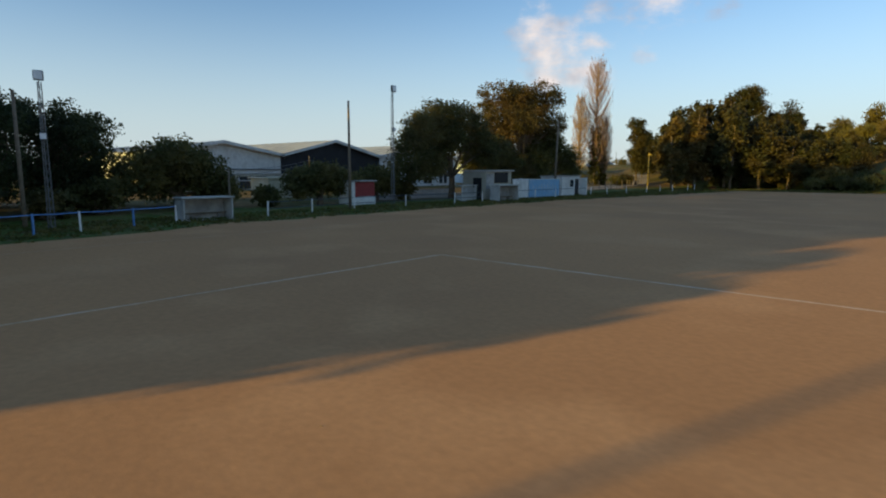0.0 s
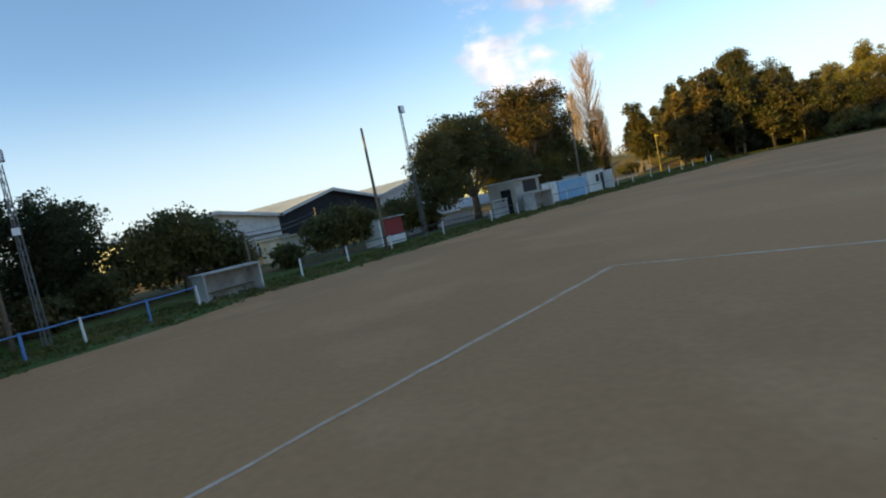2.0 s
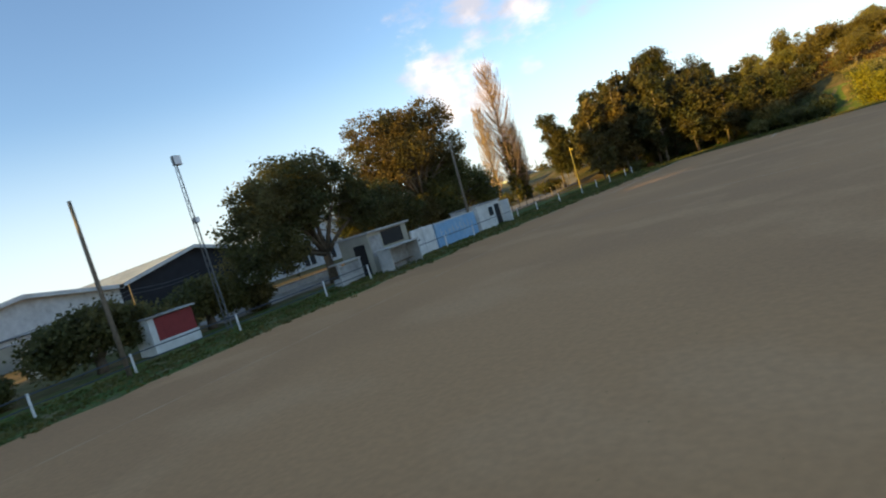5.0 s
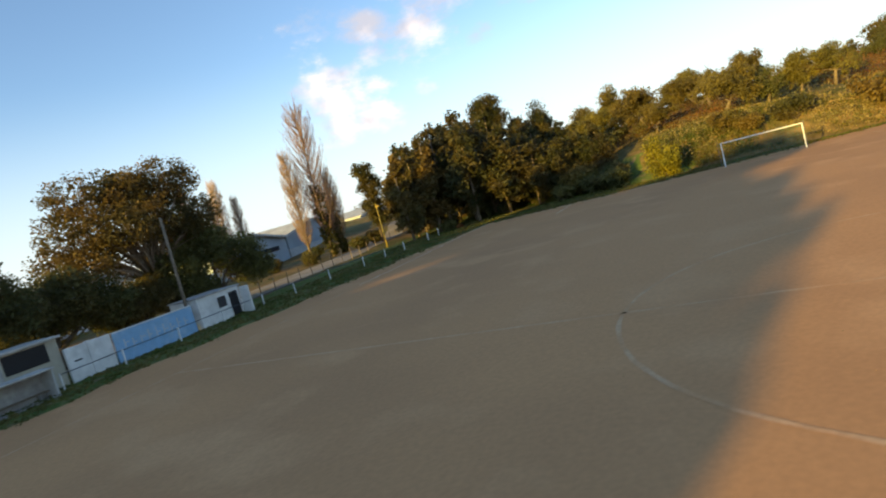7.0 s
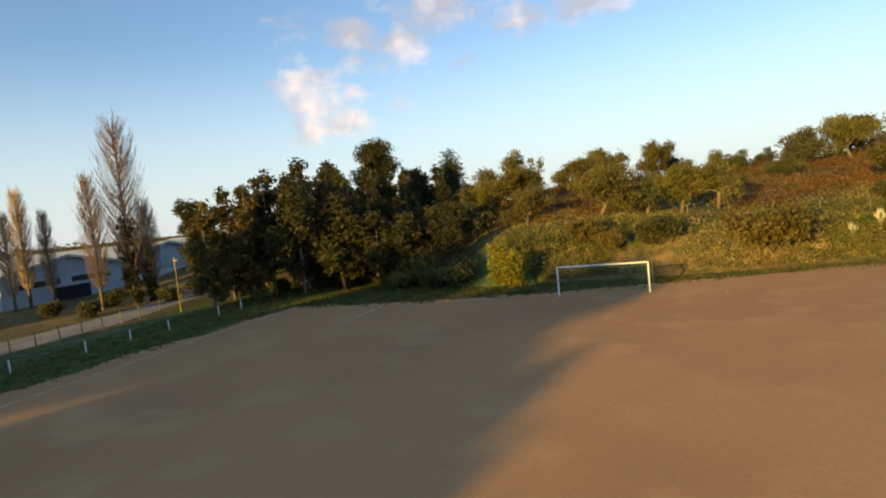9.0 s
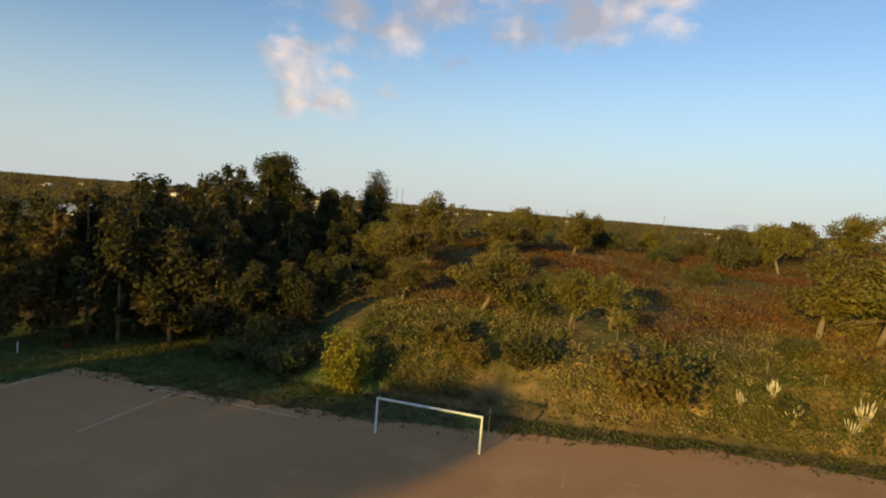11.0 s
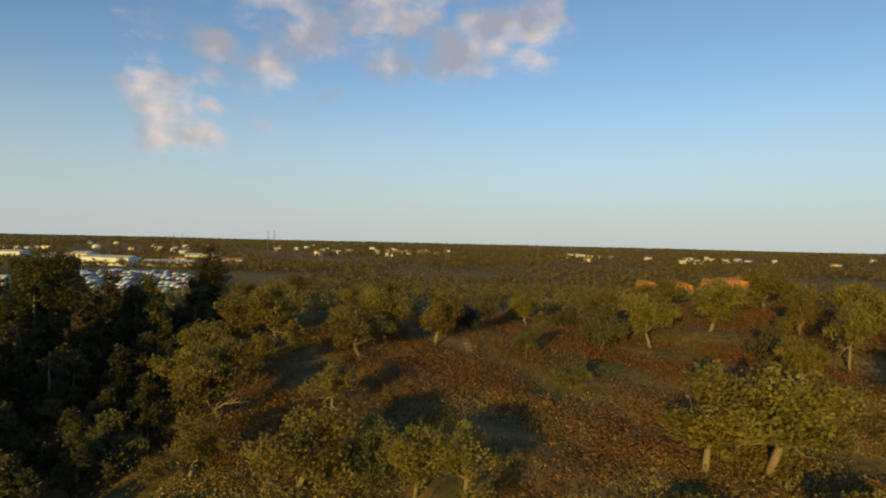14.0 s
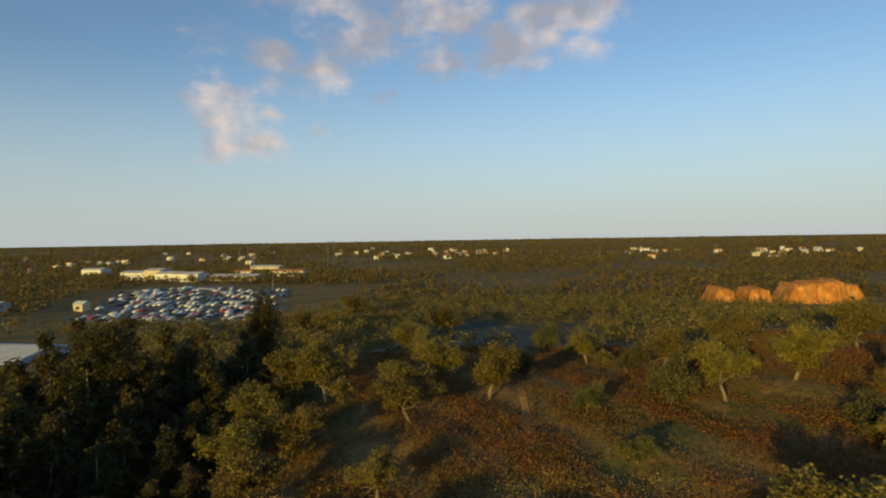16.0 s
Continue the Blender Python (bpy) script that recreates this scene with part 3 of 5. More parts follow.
def hut_row():
    # cream hut behind the far dugout
    h = thing("snack_hut", "cream rendered hut with a dark shuttered counter and flat roof", "hut", pose(-42.2, -50.7, 0))
    part("wall", Builder().box(-3, 0, 0, 4.6, 0, 2.95).mesh("wall", BEIGE, bevel=0.02), h)
    part("roof", Builder().box(-3.15, 0.3, -0.15, 4.75, 2.95, 3.1).mesh("roof", SHABBY, bevel=0.02), h, "white roof slab")
    part("shutter", Builder().box(0.0, 0.05, 1.5, 3.9, 1.75, 2.85).mesh("shutter", DARK, bevel=0.01), h, "dark open counter")
    part("door", Builder().box(-1.6, -0.5, -0.05, 0.0, 0.02, 2.3).mesh("door", DARK, bevel=0.01), h)
    part("panel", Builder().box(0.0, 0.06, 0.1, 1.35, 1.2, 2.7).mesh("panel", CONCRETE, bevel=0.01), h)
    # market stall beside the hut
    st = thing("serving_stall", "low white stall with a grey board front beside the hut", "stall", pose(-42.8, -53.7, 0))
    part("counter", Builder().box(-0.8, 0, 0, 2.3, 0.0, 0.55).mesh("counter", SHABBY, bevel=0.02), st)
    part("board", Builder().box(-0.12, -0.04, 0.15, 2.15, 0.55, 1.35).mesh("board", CONCRETE, bevel=0.01), st, "weathered grey board")
    for y in (0.0, 2.15):
        part("post", Builder().box(-0.16, 0.0, y, y + 0.15, 0.55, 1.5).mesh("post", SHABBY, bevel=0.01), st)
    part("shelf", Builder().box(-0.9, 0.08, -0.05, 2.35, 1.5, 1.6).mesh("shelf", SHABBY, bevel=0.015), st)
    # white and blue yard walls
    w = thing("yard_wall", "white rendered yard wall with peeling base", "wall", pose(-42.0, -46.0, 0))
    part("wall", Builder().box(-0.18, 0, 0, 3.0, 0, 2.15).mesh("wall", WHITE, bevel=0.02), w)
    part("pillar", Builder().box(-0.25, 0.06, 1.4, 1.65, 0, 2.2).mesh("pillar", WHITE, bevel=0.02), w)
    part("graffiti", Builder().box(0.0, 0.006, 0.4, 0.9, 1.2, 1.3).mesh("graffiti", DARK), w)
    b = thing("painted_wall", "light blue painted wall with faded darker scrawls", "wall", pose(-41.9, -42.9, 0))
    part("wall", Builder().box(-0.18, 0, 0, 6.5, 0, 2.05).mesh("wall", BLUEW, bevel=0.02), b)
    part("coping", Builder().box(-0.22, 0.04, 0, 6.5, 2.05, 2.12).mesh("coping", WHITE, bevel=0.015), b)
    g = Builder()
    rng = seeded(4)
    for k in range(9):
        y = 0.6 + k * 0.62
        z = 0.8 + rng.uniform(-0.1, 0.1)
        g.box(0.0, 0.006, y, y + 0.1, z, z + rng.uniform(0.45, 0.8))
        g.box(0.0, 0.006, y + 0.1, y + rng.uniform(0.25, 0.4), z + 0.3, z + 0.38)
    part("scrawl", g.mesh("scrawl", PALEBLUE), b, "pale illegible spray marks")
    t = thing("changing_hut", "white changing hut with a dark window and open doorway", "hut", pose(-41.9, -35.8, 0))
    part("wall", Builder().box(-3, 0, 0, 4.4, 0, 2.35).mesh("wall", WHITE, bevel=0.02), t)
    part("roof", Builder().box(-3.1, 0.15, -0.1, 4.5, 2.35, 2.47).mesh("roof", CONCRETE, bevel=0.02), t)
    wi = part("window", Builder().box(0.0, 0.03, 1.9, 2.8, 1.1, 1.95).mesh("window", GLASS), t)
    part("frame", Builder().box(0.03, 0.06, 1.82, 1.9, 1.02, 2.03).box(0.03, 0.06, 2.8, 2.88, 1.02, 2.03).box(0.03, 0.06, 1.9, 2.8, 1.95, 2.03).box(0.03, 0.06, 1.9, 2.8, 1.02, 1.1).mesh("frame", WHITE), wi)
    part("door", Builder().box(0.0, 0.03, 3.2, 4.1, 0.02, 2.05).mesh("door", DARK), t, "dark doorway")
    part("wing_wall", Builder().box(0.0, 1.0, 4.4, 4.55, 0, 2.2).mesh("wing_wall", WHITE, bevel=0.02), t)


hut_row()


def kiosk():
    k = thing("ticket_kiosk", "small kiosk with dark red boards over a white base", "kiosk", pose(-45.0, -65.9, 0))
    part("base", Builder().box(-1.8, 0, 0, 2.7, 0, 0.75).mesh("base", WHITE, bevel=0.02), k)
    part("board", Builder().box(-1.75, -0.05, 0.35, 2.65, 0.75, 2.0).mesh("board", REDW, bevel=0.02), k, "dark red boards")
    part("pillar", Builder().box(-1.8, 0.02, 0.0, 0.35, 0.75, 2.05).mesh("pillar", WHITE, bevel=0.02), k)
    part("roof", Builder().box(-1.95, 0.15, -0.1, 2.8, 2.05, 2.15).mesh("roof", CONCRETE, bevel=0.02), k)


kiosk()
s = thing("store_shed", "cream block shed with a flat overhanging roof", "shed", pose(-55, -67.7, 0))
part("wall", Builder().box(-3.2, 0, 0, 4.6, -0.3, 2.2).mesh("wall", CREAM, bevel=0.02), s)
part("roof", Builder().box(-3.4, 0.2, -0.2, 4.8, 2.2, 2.35).mesh("roof", CREAM, bevel=0.02), s)


def warehouse(x, y0, y1, peak, eave, length, wall, low, label, floor=0.0):
    """A hall whose gable looks along +x, with sloping roofs that overhang."""
    w = thing("warehouse", label, "warehouse", pose(x, y0, floor), group="industrial halls")
    d = y1 - y0
    c = d / 2
    base = 2.6
    part("plinth_wall", Builder().box(-length, 0, 0, d, -0.5, base).mesh("plinth_wall", low), w)
    v = [(0.02, 0.02, base), (0.02, d - 0.02, base), (0.02, d - 0.02, eave), (0.02, c, peak), (0.02, 0.02, eave)]
    v = v + [(p[0] - length, p[1], p[2]) for p in v]
    part("gable_wall", Builder().add(v, [(0, 1, 2, 3, 4), (9, 8, 7, 6, 5), (0, 4, 9, 5), (1, 6, 7, 2)]).mesh("gable_wall", wall), w)
    for a, b2, za, zb in ((-0.25, c, eave - 0.05, peak), (d + 0.25, c, eave - 0.05, peak)):
        t = 0.22
        vv = [(0.7, a, za), (0.7, b2, zb), (-length - 0.3, b2, zb), (-length - 0.3, a, za)]
        vv = vv + [(p[0], p[1], p[2] + t) for p in vv]
        part("roof", Builder().add(vv, [(3, 2, 1, 0), (4, 5, 6, 7), (0, 1, 5, 4), (1, 2, 6, 5), (2, 3, 7, 6), (3, 0, 4, 7)]).mesh("roof", ROOFM), w, "pale corrugated sheet roof")
        f = [(0.7, a, za - 0.12), (0.7, b2, zb - 0.12), (0.7, b2, zb + 0.3), (0.7, a, za + 0.3)]
        f = f + [(0.78, p[1], p[2]) for p in f]
        part("fascia", Builder().add(f, [(3, 2, 1, 0), (4, 5, 6, 7), (0, 1, 5, 4), (1, 2, 6, 5), (2, 3, 7, 6), (3, 0, 4, 7)]).mesh("fascia", WHITE), w, "white painted fascia board")
        seams = Builder()
        for k in range(int(length / 2.4)):
            xx = 0.4 - k * 2.4
            seams.add([(xx, a, za + t), (xx, b2, zb + t), (xx - 0.12, b2, zb + t), (xx - 0.12, a, za + t), (xx, a, za + t + 0.05), (xx, b2, zb + t + 0.05), (xx - 0.12, b2, zb + t + 0.05), (xx - 0.12, a, za + t + 0.05)], [(4, 5, 6, 7), (0, 1, 5, 4), (3, 7, 6, 2)])
        part("roof_rib", seams.mesh("roof_rib", ROOFM), w)
    return w, d


def band(w, mat, name, *box, label=""):
    part(name, Builder().box(*box).mesh(name, mat), w, label)


w, d = warehouse(-78, -69.0, -51.4, 6.6, 5.1, 40, WHITE, BEIGE, "white gabled industrial hall with a beige plinth")
band(w, STEEL, "gutter", 0.02, 0.2, 0.0, d, 3.1, 3.25)
for k in range(2):
    win = part("window", Builder().box(0.02, 0.08, 11.0 + k * 2.4, 13.0 + k * 2.4, 0.6, 2.2).mesh("window", GLASS), w)
    part("frame", Builder().box(0.08, 0.14, 11.0 + k * 2.4, 11.12 + k * 2.4, 0.6, 2.2).box(0.08, 0.14, 12.88 + k * 2.4, 13.0 + k * 2.4, 0.6, 2.2).box(0.08, 0.14, 11.12 + k * 2.4, 12.88 + k * 2.4, 1.6, 1.7).mesh("frame", WHITE), win)
w, d = warehouse(-78, -51.4, -32.6, 7.4, 5.1, 40, BLACKW, BEIGE, "gabled industrial hall with a dark clad front")
band(w, BLACKW, "dark_door", 0.02, 0.1, 1.0, 9.0, 0, 2.6)
w, d = warehouse(-78, -32.6, -13.0, 7.4, 5.3, 40, WHITE, WHITE, "white gabled industrial hall behind the evergreen trees")
for k in range(4):
    win = part("window", Builder().box(0.02, 0.08, 2.0 + k * 4.2, 4.6 + k * 4.2, 0.8, 4.6).mesh("window", GLASS), w)
    part("frame", Builder().box(0.08, 0.16, 2.0 + k * 4.2, 2.2 + k * 4.2, 0.8, 4.6).box(0.08, 0.16, 4.4 + k * 4.2, 4.6 + k * 4.2, 0.8, 4.6).box(0.08, 0.16, 2.2 + k * 4.2, 4.4 + k * 4.2, 4.4, 4.6).box(0.08, 0.16, 3.2 + k * 4.2, 3.4 + k * 4.2, 0.8, 4.4).mesh("frame", WHITE), win)
w, d = warehouse(-84, 6.0, 26.5, 7.3, 5.2, 42, PALEBLUE, PALEBLUE, "pale blue-grey hall beyond the lane and the poplars")
for k in range(2):
    band(w, GLASS, "window_strip", 0.02, 0.08, 2.0 + k * 9, 9.0 + k * 9, 3.0, 3.9)
band(w, BLACKW, "loading_door", 0.02, 0.1, 8.0, 14.0, 0, 2.5)
warehouse(-84, 27.0, 47.0, 7.6, 5.4, 42, PALEBLUE, WHITE, "white-roofed hall behind the eucalyptus grove")
warehouse(-104, 88.0, 112.0, 7.6, 5.4, 42, PALEBLUE, WHITE, "large hall with a sunlit white roof beyond the grove", floor=0.0)


# ---- masts and poles ----
def pole(name, x, y, h, r, mat, label, lean=(0, 0), arms=0):
    p = thing(name, label, "pole", pose(x, y, float(height(x, y)), lean[0], lean[1], 0))
    part("shaft", Builder().tube([(0, 0, -0.2), (0, 0, h * 0.5), (0, 0, h)], [r, r * 0.85, r * 0.65], 9).mesh("shaft", mat, True), p)
    for k in range(arms):
        part("crossarm", Builder().box(-0.05, 0.05, -0.7, 0.7, h - 0.5 - 0.5 * k, h - 0.4 - 0.5 * k).mesh("crossarm", WOODP), p)
        for y2 in (-0.6, 0.0, 0.6):
            part("insulator", Builder().tube([(0, y2, h - 0.4 - 0.5 * k), (0, y2, h - 0.25 - 0.5 * k)], [0.04, 0.03], 6).mesh("insulator", PAINTW), p)
    return p


pole("wooden_pole", -41.25, -69.2, 8.2, 0.12, WOODP, "bare weathered wooden pole beside the rail")
pole("utility_pole", -42.7, -36.2, 9.0, 0.14, WOODP, "wooden utility pole behind the blue wall", (0, 2))
pole("wooden_pole", -42.0, -89.9, 6.9, 0.12, WOODP, "dark weathered wooden pole in front of the pines")
p = pole("yellow_pole", -46.0, 0.8, 6.2, 0.1, YELLOWP, "yellow painted pole with a small lamp arm by the lane")
part("lamp_head", Builder().box(-0.1, 0.5, -0.12, 0.12, 5.75, 5.9).mesh("lamp_head", YELLOWP, bevel=0.03), p)

pole("short_pole", -44.0, -77.6, 3.1, 0.08, WOODP, "short dark wooden pole behind the dugout")


def cable(a, b, sag, label):
    pts = [tuple(np.array(a) + (np.array(b) - np.array(a)) * u - np.array((0, 0, sag * 4 * u * (1 - u)))) for u in np.linspace(0, 1, 9)]
    tagged(new("overhead_cable", Builder().tube(pts, [0.018] * 9, 4).mesh("overhead_cable", PAINTK)), label, "cable", "overhead cables")


for dz in (0.0, 0.35):
    cable((-44.0, -77.6, 3.0 - dz), (-62.0, -58.0, 4.2 - dz), 0.25, "thin dark cable strung in front of the halls")
    cable((-62.0, -58.0, 4.2 - dz), (-77.9, -42.0, 4.6 - dz), 0.3, "thin dark cable strung in front of the halls")
pole("short_pole", -62.0, -58.0, 4.3, 0.08, WOODP, "thin wooden pole in the yard of the halls")
lw = thing("low_wall", "low white wall of the yard behind the evergreen", "wall", pose(-52.0, -58.0, 0))
part("wall", Builder().box(-0.2, 0, 0, 13.5, 0, 0.85).mesh("wall", WHITE, bevel=0.02), lw)
part("coping", Builder().box(-0.26, 0.06, -0.05, 13.55, 0.85, 0.93).mesh("coping", CONCRETE, bevel=0.01), lw)


def floodlight(x, y, h, heads, label, turn):
    f = thing("floodlight_mast", label, "floodlight", pose(x, y, 0, 0, 0, turn), group="floodlight masts")
    r = 0.17
    for k in range(3):
        a = k * 2 * math.pi / 3
        part("leg", Builder().tube([(r * math.cos(a), r * math.sin(a), 0), (r * 0.55 * math.cos(a), r * 0.55 * math.sin(a), h)], [0.03, 0.022], 5).mesh("leg", STEEL), f)
    lat = Builder()
    n = int(h / 0.45)
    for i in range(n):
        z0, z1 = i * h / n, (i + 1) * h / n
        for k in range(3):
            a, c = k * 2 * math.pi / 3, (k + 1) * 2 * math.pi / 3
            q0, q1 = r * (1 - 0.45 * z0 / h), r * (1 - 0.45 * z1 / h)
            lat.tube([(q0 * math.cos(a), q0 * math.sin(a), z0), (q1 * math.cos(c), q1 * math.sin(c), z1)], [0.011, 0.011], 3)
    part("lattice", lat.mesh("lattice", STEEL), f)
    for (z, dx, s) in heads:
        hd = part("lamp_head", Builder().box(dx - 0.12, dx + 0.12, -0.3 * s, 0.3 * s, z - 0.35 * s, z + 0.3 * s).mesh("lamp_head", STEEL, bevel=0.03), f, "boxy grey floodlight head")
        part("lens", Builder().box(dx + 0.12, dx + 0.14, -0.26 * s, 0.26 * s, z - 0.3 * s, z + 0.25 * s).mesh("lens", LAMPG), hd)
        part("bracket", Builder().tube([(0, 0, z - 0.4 * s), (dx, 0, z - 0.3 * s)], [0.03, 0.03], 5).mesh("bracket", STEEL), f)


floodlight(-40.2, -89.2, 7.2, [(7.5, 0.1, 0.72), (4.6, 0.15, 0.5)], "slim lattice floodlight mast before the dark pines", -20)
floodlight(-44.0, -62.0, 9.8, [(10.1, 0.15, 0.85), (6.6, 0.15, 0.5)], "tall slim lattice floodlight mast beside the kiosk", 5)


def stake_row(n, a, b, h, label):
    me = Builder().tube([(0, 0, -0.1), (0, 0, h)], [0.06, 0.05], 6).mesh("stake", PALE_BARK)
    for i in range(n):
        u = i / (n - 1)
        x, y = a[0] + (b[0] - a[0]) * u, a[1] + (b[1] - a[1]) * u
        o = new("stake", me)
        o.matrix_basis = pose(x, y, float(height(x, y)), random.uniform(-5, 5), random.uniform(-5, 5), 0)
        tagged(o, label, "stake", "wooden stakes")


stake_row(12, (-47.0, -28), (-48.0, -3), 1.4, "pale wooden stake at the edge of the lane")
stake_row(5, (-49.3, 1), (-55.5, 21), 1.3, "pale wooden stake at the edge of the lane")
stake_row(9, (8, 19.5), (40, 14.5), 1.3, "grey wooden fence stake on top of the bank")

# ---- trees ----
def stand(ob, x, y, turn=0.0, s=1.0, sz=None):
    ob.matrix_basis = pose(x, y, float(height(x, y)) - 0.05, 0, 0, turn) @ Matrix.Diagonal((s, s, sz or s, 1))
    return ob


def place(ob, x, y, turn=0.0, s=1.0, sz=None):
    """A copy of a tree at another spot."""
    c = copy_thing(ob, Matrix.Identity(4))
    return stand(c, x, y, turn, s, sz)


def oak(seed, h=6.5, w=3.6, leaves=5200, leaf=0.34, mat=OAK, label="spreading cork oak with a pale crooked trunk and open olive crown"):
    rng = seeded(seed)
    t = thing("cork_oak", label, "tree", group="hillside oaks")
    b = Builder()
    fork = h * rng.uniform(0.25, 0.36)
    bend = rng.normal(size=2) * 0.35
    b.tube([(0, 0, -0.3), (bend[0] * 0.5, bend[1] * 0.5, fork * 0.5), (bend[0], bend[1], fork)], [0.26, 0.2, 0.18], 8)
    n = int(rng.integers(3, 6))
    a0 = rng.uniform(0, 6.28)
    tips = limbs(rng, b, (bend[0], bend[1], fork * 0.97), [(math.cos(a0 + k * 6.28 / n), math.sin(a0 + k * 6.28 / n), rng.uniform(0.35, 1.0)) for k in range(n)], w * 0.6, 0.11, 2, 0.0, 0.5)
    part("trunk", b.mesh("trunk", PALE_BARK, True), t)
    blobs = []
    for k in range(int(rng.integers(10, 14))):
        a, r = rng.uniform(0, 6.28), w * rng.uniform(0.1, 0.85)
        q = rng.uniform(0.28, 0.46) * w
        blobs.append((bend[0] + r * math.cos(a), bend[1] + r * math.sin(a), h * rng.uniform(0.34, 0.86) - 0.16 * r, q, q, q * 0.75))
    part("crown", quads_mesh("crown", clumps(rng, blobs, int(leaves * 1.7), leaf * 0.62, 28, 0.5, 0.4), mat), t)
    return t


def eucalyptus(seed, h=14, w=3.3, leaves=7000, mat=EUCA, low=0.2, leaf=0.36, name="eucalyptus_tree", label="tall narrow eucalyptus with drooping dark grey-green foliage"):
    rng = seeded(seed)
    t = thing(name, label, "tree", group="eucalyptus grove")
    b = Builder()
    lean = rng.normal(size=2) * 0.35
    ax = lambda u: (lean[0] * u, lean[1] * u)
    b.tube([(0, 0, -0.3)] + [(*ax(u), h * u) for u in (0.25, 0.5, 0.75, 0.95)], [0.2, 0.16, 0.12, 0.08, 0.03], 7)
    blobs = []
    for k in range(24):
        u = low + (0.98 - low) * (k + rng.uniform(0, 1)) / 24
        a = rng.uniform(0, 6.28)
        rr = w * rng.uniform(0.55, 1.25) * (1.0 - 0.78 * max(0, (u - 0.45) / 0.55)) * (0.6 + 0.4 * min(1, (u - low) * 4))
        p = (ax(u)[0] + 0.62 * rr * math.cos(a), ax(u)[1] + 0.62 * rr * math.sin(a), h * u)
        limbs(rng, b, (*ax(u * 0.9), h * u * 0.88), [(p[0] - ax(u)[0], p[1] - ax(u)[1], h * 0.1)], rr, 0.05, 1, 0.0, 0.3, 4)
        q = max(0.35, rr * rng.uniform(0.3, 0.5))
        blobs.append((*p, q, q, q * rng.uniform(1.1, 2.0)))
    part("trunk", b.mesh("trunk", PALE_BARK, True), t)
    part("crown", quads_mesh("crown", clumps(rng, blobs, int(leaves * 0.85), leaf * 0.8, 20, 0.6, 0.35, up=0.0, stretch=2.2), mat), t)
    return t


def broad(seed, blobs, mat, label, name="evergreen_tree", trunk=0.35, leaves=20000, leaf=0.3, spread=0.42, bark=BARK, fork=2.0, hollow=0.5, floor=0.3):
    """A full-crowned tree whose crown follows some masses."""
    rng = seeded(seed)
    t = thing(name, label, "tree")
    b = Builder()
    b.tube([(0, 0, -0.3), (0.1, 0.05, fork * 0.5), (0.0, 0.1, fork)], [trunk, trunk * 0.8, trunk * 0.7], 9)
    for q in blobs:
        e = np.array(q[:3])
        mid = np.array([e[0] * 0.4, e[1] * 0.4, fork + (e[2] - fork) * 0.5])
        b.tube([(0, 0.1, fork * 0.95), tuple(mid + rng.normal(size=3) * 0.2), tuple(e)], [trunk * 0.5, trunk * 0.32, 0.05], 6)
        for _ in range(3):
            limbs(rng, b, mid, [e - mid + rng.normal(size=3) * q[3] * 0.8], q[3] * 1.3, trunk * 0.18, 1, 0, 0.5, 4)
    part("trunk", b.mesh("trunk", bark, True), t)
    part("crown", quads_mesh("crown", clumps(rng, blobs, int(leaves * 1.35), leaf * 0.72, 24, spread * 1.35, hollow, floor=floor), mat), t)
    return t


def poplar(seed, h, w, label, ivy=0.0):
    rng = seeded(seed)
    t = thing("poplar", label, "tree", group="bare poplars")
    b = Builder()
    b.tube([(0, 0, -0.3), (0, 0, h * 0.3), (0.1, 0, h * 0.65), (0.1, 0.1, h)], [0.24, 0.18, 0.09, 0.015], 7)
    part("trunk", b.mesh("trunk", PALE_BARK, True), t)
    tw = Builder()
    for k in range(400):
        u = rng.uniform(0.14, 0.93)
        a = rng.uniform(0, 6.28)
        reach = w * (0.35 + 0.75 * math.sin(math.pi * min(1, u * 0.9 + 0.1)))
        ln = reach * rng.uniform(1.0, 2.2)
        p0 = np.array([0.05, 0.05, h * u])
        d = np.array([math.cos(a) * 0.27, math.sin(a) * 0.27, 1.0])
        pts = [p0 + d * ln * f + rng.normal(size=3) * 0.05 * f + np.array([math.cos(a), math.sin(a), 0]) * reach * 0.54 * math.sqrt(f) for f in (0, 0.3, 0.65, 1)]
        tw.tube(pts, [0.045, 0.034, 0.024, 0.012], 3)
        for _ in range(2):
            f = rng.uniform(0.3, 1)
            s = p0 + d * ln * f + np.array([math.cos(a), math.sin(a), 0]) * reach * 0.54 * math.sqrt(f)
            tw.tube([s, s + np.array([rng.normal() * 0.18, rng.normal() * 0.18, rng.uniform(0.4, 1.0)])], [0.022, 0.01], 3)
    part("twig_crown", tw.mesh("twig_crown", TWIG), t, "fine reddish bare twigs")
    if ivy:
        blobs = [(0.1 * math.cos(k), 0.1 * math.sin(k), h * ivy * k / 9, w * 0.42, w * 0.42, h * ivy * 0.1) for k in range(1, 10)]
        part("ivy", quads_mesh("ivy", clumps(rng, blobs, 5200, 0.26, 22, 0.3), IVY), t, "yellow-green ivy climbing the trunk")
    return t


